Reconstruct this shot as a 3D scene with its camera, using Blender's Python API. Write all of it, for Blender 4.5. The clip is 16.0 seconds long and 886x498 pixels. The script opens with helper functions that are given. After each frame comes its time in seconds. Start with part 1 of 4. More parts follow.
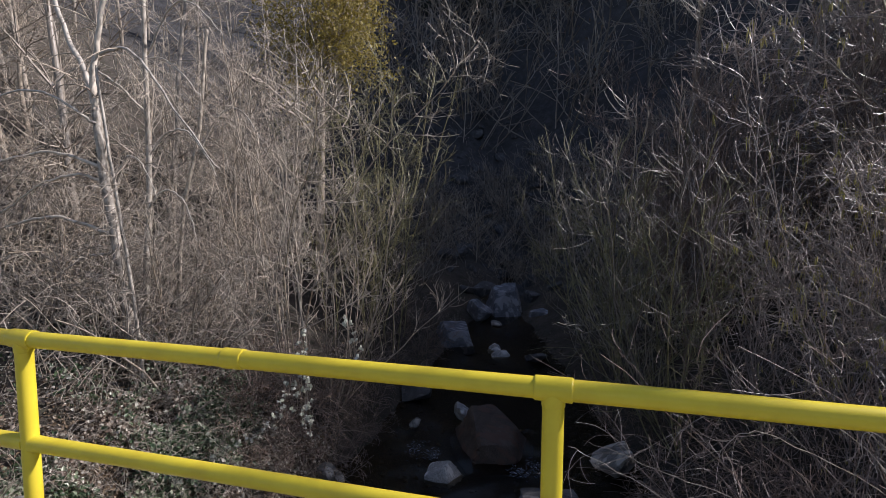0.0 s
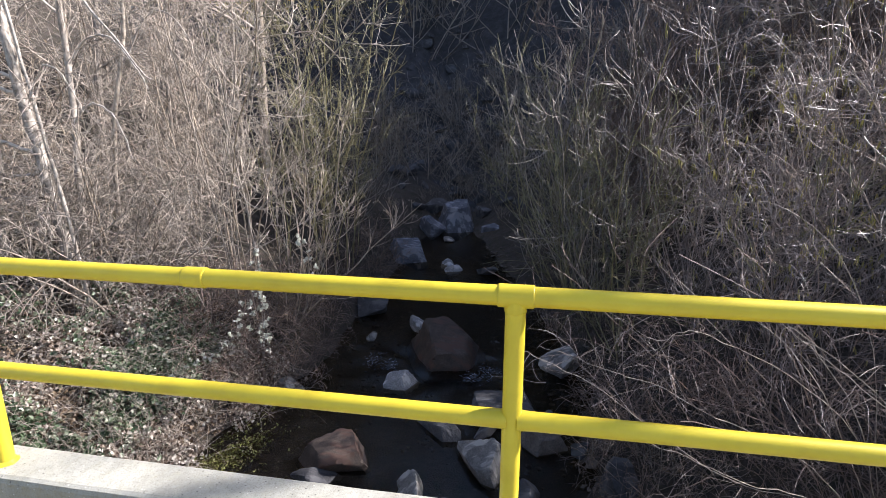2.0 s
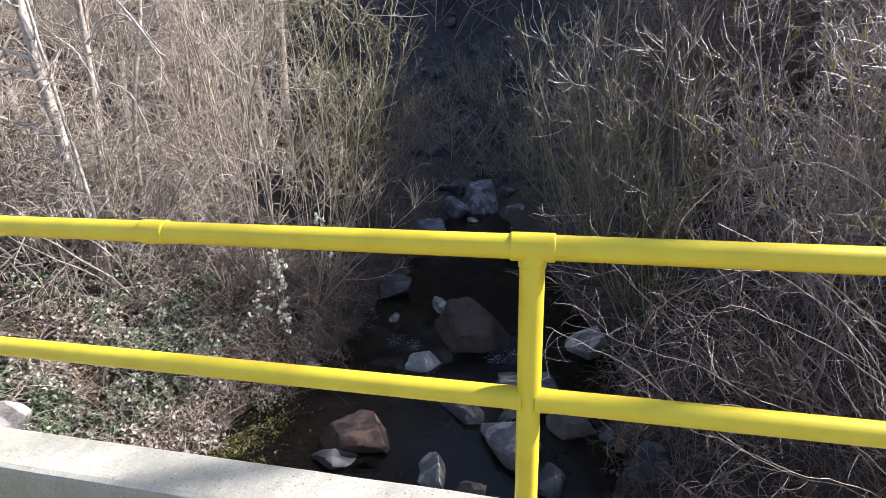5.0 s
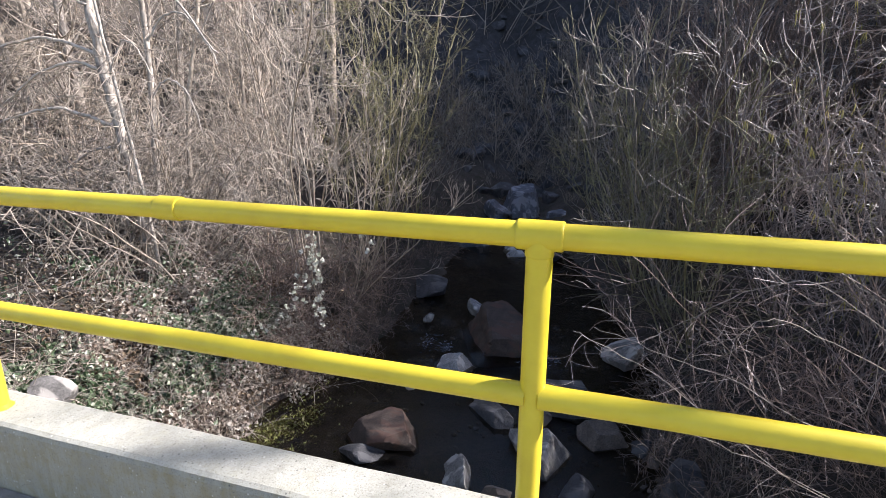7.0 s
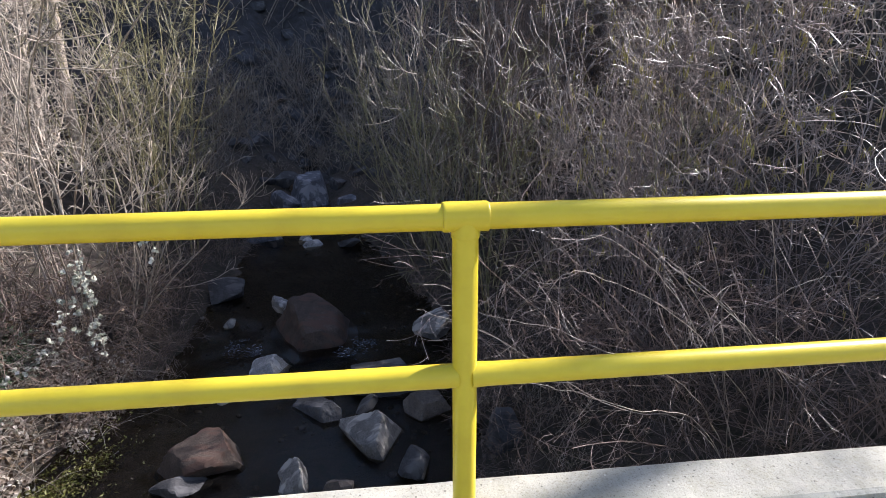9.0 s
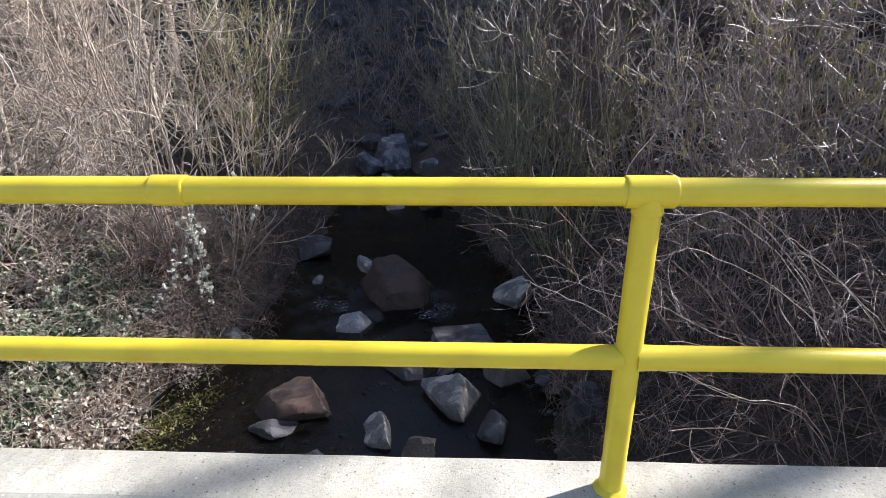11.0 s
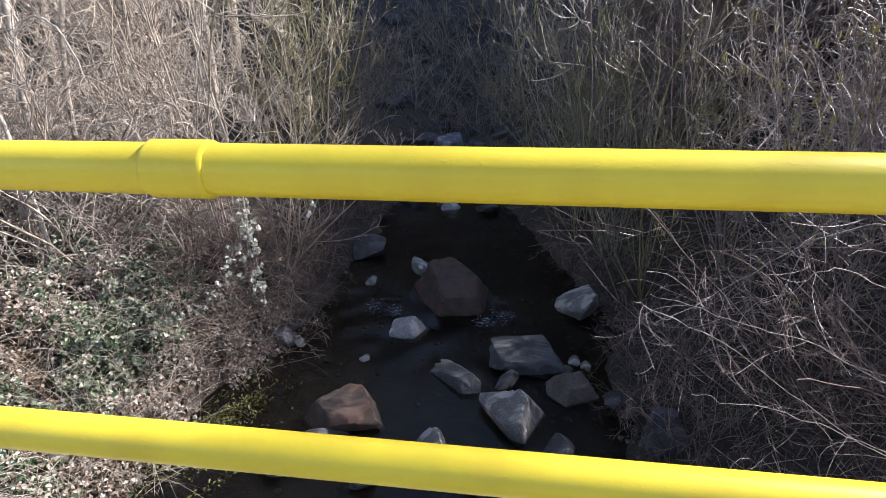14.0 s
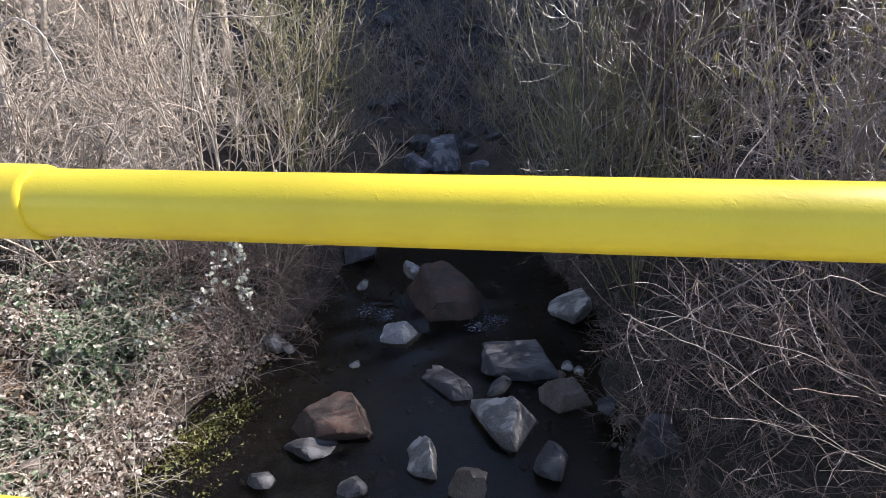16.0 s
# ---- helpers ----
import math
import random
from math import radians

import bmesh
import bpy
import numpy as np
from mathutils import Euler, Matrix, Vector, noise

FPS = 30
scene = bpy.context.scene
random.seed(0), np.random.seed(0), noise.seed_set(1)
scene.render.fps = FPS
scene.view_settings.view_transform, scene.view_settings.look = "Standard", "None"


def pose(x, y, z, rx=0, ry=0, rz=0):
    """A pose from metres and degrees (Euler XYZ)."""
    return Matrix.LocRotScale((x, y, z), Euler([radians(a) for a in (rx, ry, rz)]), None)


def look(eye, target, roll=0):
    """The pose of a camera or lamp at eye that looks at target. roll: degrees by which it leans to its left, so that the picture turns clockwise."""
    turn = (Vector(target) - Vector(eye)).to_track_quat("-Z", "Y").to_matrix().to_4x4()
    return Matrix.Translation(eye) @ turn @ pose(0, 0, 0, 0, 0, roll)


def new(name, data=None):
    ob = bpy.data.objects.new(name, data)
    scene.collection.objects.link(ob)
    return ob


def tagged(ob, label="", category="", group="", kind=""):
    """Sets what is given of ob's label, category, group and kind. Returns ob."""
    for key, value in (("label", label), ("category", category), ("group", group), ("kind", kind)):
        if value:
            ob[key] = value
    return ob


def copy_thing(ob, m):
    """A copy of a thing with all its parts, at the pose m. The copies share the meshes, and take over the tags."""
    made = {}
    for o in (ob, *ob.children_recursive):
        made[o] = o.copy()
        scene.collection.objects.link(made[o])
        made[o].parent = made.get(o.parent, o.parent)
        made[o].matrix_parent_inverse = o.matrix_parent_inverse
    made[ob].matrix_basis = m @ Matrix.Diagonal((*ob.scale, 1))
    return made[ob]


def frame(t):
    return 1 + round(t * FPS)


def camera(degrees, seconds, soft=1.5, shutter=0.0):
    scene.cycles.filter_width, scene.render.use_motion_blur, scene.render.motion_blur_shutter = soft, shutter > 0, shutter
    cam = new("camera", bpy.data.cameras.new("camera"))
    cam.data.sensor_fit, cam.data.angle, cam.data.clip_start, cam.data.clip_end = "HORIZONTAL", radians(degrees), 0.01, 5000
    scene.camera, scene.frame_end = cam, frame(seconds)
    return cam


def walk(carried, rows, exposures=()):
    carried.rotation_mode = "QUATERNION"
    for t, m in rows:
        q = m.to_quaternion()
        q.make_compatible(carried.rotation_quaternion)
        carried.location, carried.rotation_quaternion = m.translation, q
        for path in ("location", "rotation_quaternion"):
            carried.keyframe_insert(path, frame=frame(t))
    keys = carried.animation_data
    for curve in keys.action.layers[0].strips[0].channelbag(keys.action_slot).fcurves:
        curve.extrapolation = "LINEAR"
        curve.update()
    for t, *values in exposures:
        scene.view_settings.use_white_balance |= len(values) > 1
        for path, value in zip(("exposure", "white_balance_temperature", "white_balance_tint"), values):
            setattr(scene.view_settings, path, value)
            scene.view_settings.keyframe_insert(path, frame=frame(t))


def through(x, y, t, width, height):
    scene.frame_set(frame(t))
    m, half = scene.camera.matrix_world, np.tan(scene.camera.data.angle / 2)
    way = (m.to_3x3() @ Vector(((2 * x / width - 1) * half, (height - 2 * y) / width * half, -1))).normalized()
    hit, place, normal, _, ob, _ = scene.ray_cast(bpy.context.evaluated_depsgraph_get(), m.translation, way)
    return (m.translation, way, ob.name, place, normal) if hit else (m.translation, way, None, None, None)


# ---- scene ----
cam = camera(79.4, 16.0, soft=0.35)
PATH = [
    (0, (0.078, 0.116, 1.59), (-0.448, 2.036, 1.408), 0.2),
    (0.5, (0.088, 0.139, 1.58), (-0.302, 2.092, 1.399), 0.1),
    (1, (0.083, 0.123, 1.571), (-0.267, 2.084, 1.393), 0.1),
    (1.5, (0.057, 0.102, 1.573), (-0.286, 2.055, 1.312), 0.1),
    (1.8, (0.048, 0.106, 1.573), (-0.292, 2.035, 1.17), -0.1),
    (2, (0.044, 0.096, 1.582), (-0.294, 2.006, 1.095), 0.1),
    (2.1, (0.042, 0.117, 1.572), (-0.295, 2.015, 1.039), 0.0),
    (2.5, (0.037, 0.107, 1.567), (-0.303, 1.999, 1.016), -0.0),
    (3, (0.011, 0.22, 1.565), (-0.34, 2.111, 1.017), 0.1),
    (3.5, (-0.017, 0.313, 1.574), (-0.378, 2.203, 1.03), 0.2),
    (4, (-0.012, 0.346, 1.503), (-0.384, 2.235, 0.962), 0.1),
    (4.1, (-0.001, 0.341, 1.49), (-0.376, 2.231, 0.951), 0.1),
    (4.2, (0.004, 0.333, 1.479), (-0.376, 2.219, 0.933), -0.3),
    (6.3, (0.151, 0.401, 1.367), (-0.45, 2.232, 0.832), 0.2),
    (6.4, (0.149, 0.404, 1.363), (-0.487, 2.224, 0.83), 0.2),
    (6.6, (0.148, 0.398, 1.363), (-0.566, 2.189, 0.832), 0.3),
    (7, (0.132, 0.393, 1.372), (-0.446, 2.232, 0.84), 0.1),
    (7.2, (0.134, 0.389, 1.377), (-0.225, 2.285, 0.849), 0.2),
    (7.3, (0.132, 0.381, 1.381), (-0.058, 2.301, 0.854), 0.0),
    (7.5, (0.134, 0.383, 1.376), (0.166, 2.311, 0.845), -0.6),
    (7.8, (0.136, 0.371, 1.376), (0.278, 2.295, 0.845), -0.5),
    (8, (0.116, 0.371, 1.372), (0.291, 2.291, 0.841), -0.5),
    (8.2, (0.071, 0.375, 1.365), (0.263, 2.295, 0.838), -0.3),
    (10.3, (-0.407, 0.461, 1.368), (-0.216, 2.322, 0.66), -0.8),
    (10.5, (-0.392, 0.467, 1.365), (-0.271, 2.334, 0.658), -0.9),
    (11, (-0.368, 0.454, 1.369), (-0.445, 2.324, 0.666), -0.4),
    (11.5, (-0.365, 0.436, 1.369), (-0.565, 2.298, 0.667), -0.4),
    (12, (-0.405, 0.418, 1.366), (-0.65, 2.275, 0.664), -0.3),
    (12.5, (-0.48, 0.529, 1.362), (-0.731, 2.386, 0.663), -0.3),
    (13, (-0.563, 0.711, 1.329), (-0.816, 2.567, 0.628), -0.5),
    (13.4, (-0.609, 0.853, 1.243), (-0.873, 2.706, 0.537), -0.1),
    (13.5, (-0.629, 0.894, 1.228), (-0.884, 2.749, 0.527), -0.5),
    (13.8, (-0.633, 0.948, 1.218), (-0.888, 2.801, 0.512), -0.4),
    (14, (-0.611, 0.964, 1.22), (-0.868, 2.821, 0.521), -0.5),
    (14.5, (-0.57, 1.053, 1.218), (-0.823, 2.91, 0.52), -0.4),
    (15, (-0.483, 1.138, 1.209), (-0.736, 2.995, 0.51), -0.5),
    (15.5, (-0.479, 1.124, 1.209), (-0.732, 2.98, 0.51), -0.6),
    (16, (-0.547, 1.107, 1.216), (-0.789, 2.967, 0.522), -0.7),
]
walk(cam, [(t, look(eye, target, roll)) for t, eye, target, roll in PATH],
     [(0, 0.26, 6350, 19), (0.5, 0.5, 6350, 19), (1.0, 0.88, 6350, 19), (1.5, 1.1, 6350, 19), (3.0, 1.34, 6350, 19), (6.5, 1.28, 6350, 19), (12, 1.27, 6350, 19), (16, 1.48, 6350, 19)])

# ---- light ----
SUN_DIR = Vector((0.75, 0.303, 0.588)).normalized()
world = bpy.data.worlds.new("sky")
scene.world = world
world.use_nodes = True
wn = world.node_tree.nodes
sky = wn.new("ShaderNodeTexSky")
sky.sky_type = "NISHITA"
sky.sun_disc = False
sky.sun_elevation = math.asin(SUN_DIR.z)
sky.sun_rotation = math.atan2(SUN_DIR.x, SUN_DIR.y)
wn["Background"].inputs["Strength"].default_value = 0.095
world.node_tree.links.new(sky.outputs["Color"], wn["Background"].inputs["Color"])
sun = new("sun", bpy.data.lights.new("sun", "SUN"))
sun.data.energy, sun.data.angle, sun.data.color = 5.0, radians(0.55), (1.0, 0.975, 0.935)
sun.matrix_world = look(SUN_DIR * 60, (0, 0, 0))


# ---- materials ----
def nodes_of(name):
    m = bpy.data.materials.new(name)
    m.use_nodes = True
    nt = m.node_tree
    return m, nt, nt.nodes["Principled BSDF"]


def ramp(nt, fac, stops):
    r = nt.nodes.new("ShaderNodeValToRGB")
    e = r.color_ramp.elements
    while len(e) < len(stops):
        e.new(0.5)
    for el, (pos, col) in zip(e, stops):
        el.position, el.color = pos, (*col, 1)
    nt.links.new(fac, r.inputs["Fac"])
    return r.outputs["Color"]


def noise_tex(nt, scale, detail=4.0, rough=0.6, coords="Object", stretch=None):
    tc = nt.nodes.new("ShaderNodeTexCoord")
    n = nt.nodes.new("ShaderNodeTexNoise")
    n.inputs["Scale"].default_value, n.inputs["Detail"].default_value, n.inputs["Roughness"].default_value = scale, detail, rough
    src = tc.outputs[coords]
    if stretch:
        mp = nt.nodes.new("ShaderNodeMapping")
        mp.inputs["Scale"].default_value = stretch
        nt.links.new(src, mp.inputs["Vector"])
        src = mp.outputs["Vector"]
    nt.links.new(src, n.inputs["Vector"])
    return n.outputs["Fac"]


def mix(nt, fac, a, b, mode="MIX"):
    m = nt.nodes.new("ShaderNodeMix")
    m.data_type, m.blend_type = "RGBA", mode
    for sock, v in ((m.inputs["Factor"], fac), (m.inputs["A"], a), (m.inputs["B"], b)):
        if isinstance(v, (int, float)):
            sock.default_value = v
        elif isinstance(v, tuple):
            sock.default_value = (*v, 1)
        else:
            nt.links.new(v, sock)
    return m.outputs["Result"]


def bump(nt, bsdf, height, strength, distance=0.01):
    b = nt.nodes.new("ShaderNodeBump")
    b.inputs["Strength"].default_value, b.inputs["Distance"].default_value = strength, distance
    nt.links.new(height, b.inputs["Height"])
    nt.links.new(b.outputs["Normal"], bsdf.inputs["Normal"])
    return b


def mat_stone(name, dark, mid, light, scale=3.0, rough=0.8, bump_d=0.02, vein=None):
    m, nt, p = nodes_of(name)
    big = noise_tex(nt, scale, 6, 0.65)
    fine = noise_tex(nt, scale * 14, 5, 0.7)
    col = ramp(nt, big, [(0.3, dark), (0.5, mid), (0.72, light)])
    spk = ramp(nt, fine, [(0.36, (0.55, 0.55, 0.55)), (0.6, (1, 1, 1)), (0.75, (1.25, 1.22, 1.18))])
    col = mix(nt, 1.0, col, spk, "MULTIPLY")
    if vein:
        v = ramp(nt, noise_tex(nt, scale * 0.7, 3, 0.5, stretch=(1, 3.5, 1.5)), [(0.52, (0, 0, 0)), (0.6, (1, 1, 1))])
        col = mix(nt, v, col, vein)
    nt.links.new(col, p.inputs["Base Color"])
    p.inputs["Roughness"].default_value = rough
    bump(nt, p, mix(nt, 0.4, big, fine), 0.8, bump_d)
    return m


def mat_bark(name, stops, rough=0.55, scale=22.0, spec=0.5, stretch=(1, 1, 0.25), vary=0.35):
    m, nt, p = nodes_of(name)
    info = nt.nodes.new("ShaderNodeObjectInfo")
    isl = nt.nodes.new("ShaderNodeNewGeometry")
    n = noise_tex(nt, scale, 4, 0.65, stretch=stretch)
    col = ramp(nt, n, stops)
    tint = ramp(nt, isl.outputs["Random Per Island"], [(0.0, (1 - vary, 1 - vary, 1 - vary)), (0.5, (1, 0.97, 0.93)), (1.0, (1 + vary, 1 + vary * 0.95, 1 + vary * 0.85))])
    col = mix(nt, 1.0, col, tint, "MULTIPLY")
    tint2 = ramp(nt, info.outputs["Random"], [(0.0, (0.85, 0.83, 0.82)), (0.5, (1, 1, 1)), (1.0, (1.1, 1.03, 0.94))])
    col = mix(nt, 1.0, col, tint2, "MULTIPLY")
    nt.links.new(col, p.inputs["Base Color"])
    p.inputs["Roughness"].default_value = rough
    p.inputs["Specular IOR Level"].default_value = spec
    bump(nt, p, n, 0.5, 0.004)
    return m


def mat_leaf(name, stops, rough=0.45, through=0.25):
    m, nt, p = nodes_of(name)
    isl = nt.nodes.new("ShaderNodeNewGeometry")
    col = ramp(nt, isl.outputs["Random Per Island"], stops)
    n = noise_tex(nt, 60, 3, 0.6)
    col = mix(nt, 1.0, col, ramp(nt, n, [(0.3, (0.75, 0.75, 0.72)), (0.7, (1.15, 1.15, 1.1))]), "MULTIPLY")
    nt.links.new(col, p.inputs["Base Color"])
    p.inputs["Roughness"].default_value = rough
    tr = nt.nodes.new("ShaderNodeBsdfTranslucent")
    nt.links.new(col, tr.inputs["Color"])
    ms = nt.nodes.new("ShaderNodeMixShader")
    ms.inputs["Fac"].default_value = through
    nt.links.new(p.outputs["BSDF"], ms.inputs[1])
    nt.links.new(tr.outputs["BSDF"], ms.inputs[2])
    nt.links.new(ms.outputs["Shader"], nt.nodes["Material Output"].inputs["Surface"])
    return m


def mat_paint():
    m, nt, p = nodes_of("yellow_paint")
    big = noise_tex(nt, 7, 4, 0.6)
    runs = noise_tex(nt, 26, 3, 0.55, stretch=(0.7, 1, 1))
    specks = noise_tex(nt, 120, 3, 0.6, stretch=(0.8, 1, 1))
    orange_peel = noise_tex(nt, 260, 2, 0.5)
    chips = noise_tex(nt, 120, 3, 0.7, stretch=(0.5, 1, 1))
    col = ramp(nt, big, [(0.3, (0.645, 0.495, 0.034)), (0.55, (0.715, 0.575, 0.038)), (0.8, (0.75, 0.615, 0.05))])
    worn = ramp(nt, chips, [(0.19, (1, 1, 1)), (0.22, (0, 0, 0))])
    col = mix(nt, worn, col, (0.34, 0.22, 0.02))
    nt.links.new(col, p.inputs["Base Color"])
    p.inputs["Roughness"].default_value = 0.37
    p.inputs["Specular IOR Level"].default_value = 0.45
    lumps = ramp(nt, specks, [(0.60, (0, 0, 0)), (0.70, (1, 1, 1))])
    h = mix(nt, 0.5, mix(nt, 0.4, lumps, runs), orange_peel)
    bump(nt, p, h, 0.32, 0.0011)
    return m


def mat_concrete(name, base, dirt, scale=1.0, grit_scale=150, moss=0.0):
    m, nt, p = nodes_of(name)
    stains = noise_tex(nt, 2.4 * scale, 6, 0.7)
    streak = noise_tex(nt, 9 * scale, 5, 0.75, stretch=(1.8, 1, 0.22))
    blotch = noise_tex(nt, 22 * scale, 5, 0.7)
    grit = noise_tex(nt, grit_scale, 4, 0.75)
    stone = nt.nodes.new("ShaderNodeTexVoronoi")
    stone.inputs["Scale"].default_value, stone.inputs["Randomness"].default_value = grit_scale * 1.6, 1.0
    nt.links.new(nt.nodes.new("ShaderNodeTexCoord").outputs["Object"], stone.inputs["Vector"])
    col = ramp(nt, stains, [(0.28, tuple(c * 0.76 for c in base)), (0.5, base), (0.72, tuple(min(0.85, c * 1.15) for c in base))])
    col = mix(nt, ramp(nt, streak, [(0.46, (0, 0, 0)), (0.70, (0.55, 0.55, 0.55))]), col, dirt)
    if moss:
        face = nt.nodes.new("ShaderNodeSeparateXYZ")
        nt.links.new(nt.nodes.new("ShaderNodeNewGeometry").outputs["Normal"], face.inputs["Vector"])
        up = nt.nodes.new("ShaderNodeMath")
        up.operation = "SUBTRACT"
        up.inputs[0].default_value = 1.0
        nt.links.new(face.outputs["Z"], up.inputs[1])
        weathered = mix(nt, 1.0, ramp(nt, up.outputs["Value"], [(0.2, (0, 0, 0)), (0.8, (1, 1, 1))]), ramp(nt, mix(nt, 0.75, streak, blotch), [(0.40, (0.25, 0.25, 0.25)), (0.62, (0.9, 0.9, 0.9))]), "MULTIPLY")
        col = mix(nt, weathered, col, (0.34, 0.295, 0.175))
        col = mix(nt, ramp(nt, mix(nt, 0.8, streak, blotch), [(0.50, (0, 0, 0)), (0.62, (moss, moss, moss))]), col, (0.24, 0.215, 0.09))
    col = mix(nt, 1.0, col, ramp(nt, blotch, [(0.3, (0.86, 0.85, 0.83)), (0.6, (1.04, 1.03, 1.02))]), "MULTIPLY")
    col = mix(nt, 1.0, col, ramp(nt, grit, [(0.30, (0.50, 0.48, 0.44)), (0.44, (1, 1, 1)), (0.62, (1.04, 1.04, 1.03)), (0.72, (1.2, 1.18, 1.15))]), "MULTIPLY")
    seen = ramp(nt, stone.outputs["Color"], [(0.80, (0, 0, 0)), (0.86, (0.4, 0.4, 0.4))])
    col = mix(nt, seen, col, tuple(c * 0.6 for c in base))
    chip = nt.nodes.new("ShaderNodeTexVoronoi")
    chip.inputs["Scale"].default_value = grit_scale * 0.6
    nt.links.new(nt.nodes.new("ShaderNodeTexCoord").outputs["Object"], chip.inputs["Vector"])
    near = ramp(nt, chip.outputs["Distance"], [(0.22, (1, 1, 1)), (0.34, (0, 0, 0))])
    col = mix(nt, mix(nt, 1.0, near, ramp(nt, chip.outputs["Color"], [(0.84, (0, 0, 0)), (0.88, (0.8, 0.8, 0.8))]), "MULTIPLY"), col, tuple(min(0.8, c * 1.5) for c in base))
    col = mix(nt, mix(nt, 1.0, near, ramp(nt, chip.outputs["Color"], [(0.14, (0.85, 0.85, 0.85)), (0.18, (0, 0, 0))]), "MULTIPLY"), col, tuple(c * 0.3 for c in base))
    nt.links.new(col, p.inputs["Base Color"])
    p.inputs["Roughness"].default_value = 0.9
    bump(nt, p, mix(nt, 0.5, grit, noise_tex(nt, 35, 4, 0.7)), 0.8, 0.004)
    return m


def mat_ground():
    m, nt, p = nodes_of("leaf_litter_soil")
    big = noise_tex(nt, 0.5, 6, 0.65)
    mid = noise_tex(nt, 6, 6, 0.7)
    fine = noise_tex(nt, 45, 4, 0.75)
    col = ramp(nt, big, [(0.3, (0.042, 0.034, 0.028)), (0.5, (0.078, 0.062, 0.05)), (0.7, (0.13, 0.105, 0.085))])
    col = mix(nt, ramp(nt, mid, [(0.45, (0, 0, 0)), (0.62, (0.8, 0.8, 0.8))]), col, (0.035, 0.036, 0.018))
    col = mix(nt, 1.0, col, ramp(nt, fine, [(0.3, (0.5, 0.48, 0.46)), (0.55, (1, 1, 1)), (0.75, (1.5, 1.4, 1.3))]), "MULTIPLY")
    at = nt.nodes.new("ShaderNodeSeparateXYZ")
    nt.links.new(nt.nodes.new("ShaderNodeTexCoord").outputs["Object"], at.inputs["Vector"])
    # far ground turns to rock, its dark blue-grey also painting the ravine's shade
    shaded_rock = nt.nodes.new("ShaderNodeMapRange")
    shaded_rock.inputs["From Min"].default_value, shaded_rock.inputs["From Max"].default_value = 22.0, 32.0
    nt.links.new(at.outputs["Y"], shaded_rock.inputs["Value"])
    rock = ramp(nt, noise_tex(nt, 1.7, 6, 0.7), [(0.3, (0.022, 0.023, 0.027)), (0.5, (0.048, 0.05, 0.056)), (0.7, (0.10, 0.102, 0.11))])
    col = mix(nt, shaded_rock.outputs["Result"], col, mix(nt, 0.25, rock, col))
    col = mix(nt, 1.0, col, ramp(nt, fine, [(0.3, (0.7, 0.7, 0.7)), (0.7, (1.2, 1.2, 1.2))]), "MULTIPLY")
    nt.links.new(col, p.inputs["Base Color"])
    p.inputs["Roughness"].default_value = 0.95
    bump(nt, p, mix(nt, 0.4, mid, fine), 1.0, 0.06)
    return m


def mat_water():
    m, nt, p = nodes_of("creek_water")
    nt.nodes.remove(p)
    tint = nt.nodes.new("ShaderNodeBsdfTransparent")
    murk = ramp(nt, noise_tex(nt, 0.8, 3, 0.5), [(0.3, (0.42, 0.36, 0.26)), (0.7, (0.60, 0.53, 0.40))])
    nt.links.new(murk, tint.inputs["Color"])
    gloss = nt.nodes.new("ShaderNodeBsdfGlossy")
    gloss.inputs["Roughness"].default_value = 0.06
    fr = nt.nodes.new("ShaderNodeFresnel")
    fr.inputs["IOR"].default_value = 1.33
    b = nt.nodes.new("ShaderNodeBump")
    b.inputs["Strength"].default_value, b.inputs["Distance"].default_value = 0.5, 0.03
    n1 = noise_tex(nt, 5, 3, 0.6, stretch=(1.5, 0.7, 1))
    nt.links.new(mix(nt, 0.35, n1, noise_tex(nt, 22, 2, 0.6, stretch=(1.4, 0.8, 1))), b.inputs["Height"])
    nt.links.new(b.outputs["Normal"], gloss.inputs["Normal"])
    nt.links.new(b.outputs["Normal"], fr.inputs["Normal"])
    ms = nt.nodes.new("ShaderNodeMixShader")
    nt.links.new(fr.outputs["Fac"], ms.inputs["Fac"])
    silt = nt.nodes.new("ShaderNodeBsdfDiffuse")
    silt.inputs["Color"].default_value = (0.085, 0.085, 0.09, 1)
    body = nt.nodes.new("ShaderNodeMixShader")
    body.inputs["Fac"].default_value = 0.04
    nt.links.new(tint.outputs["BSDF"], body.inputs[1])
    nt.links.new(silt.outputs["BSDF"], body.inputs[2])
    nt.links.new(body.outputs["Shader"], ms.inputs[1])
    nt.links.new(gloss.outputs["BSDF"], ms.inputs[2])
    nt.links.new(ms.outputs["Shader"], nt.nodes["Material Output"].inputs["Surface"])
    return m


PAINT = mat_paint()
CONCRETE = mat_concrete("curb_concrete", (0.455, 0.452, 0.385), (0.31, 0.30, 0.24), moss=0.16)
DECK = mat_concrete("deck_concrete", (0.27, 0.25, 0.22), (0.18, 0.165, 0.14), 0.6, 110)
GROUND = mat_ground()
WATER = mat_water()
STONE_GREY = mat_stone("grey_stone", (0.036, 0.036, 0.038), (0.066, 0.066, 0.069), (0.115, 0.115, 0.118), vein=(0.108, 0.107, 0.108))
STONE_PALE = mat_stone("pale_stone", (0.105, 0.099, 0.091), (0.195, 0.186, 0.172), (0.32, 0.306, 0.284), vein=(0.38, 0.36, 0.325))
STONE_WHITE = mat_stone("white_stone", (0.22, 0.215, 0.21), (0.36, 0.355, 0.35), (0.52, 0.515, 0.51), vein=(0.56, 0.55, 0.54))
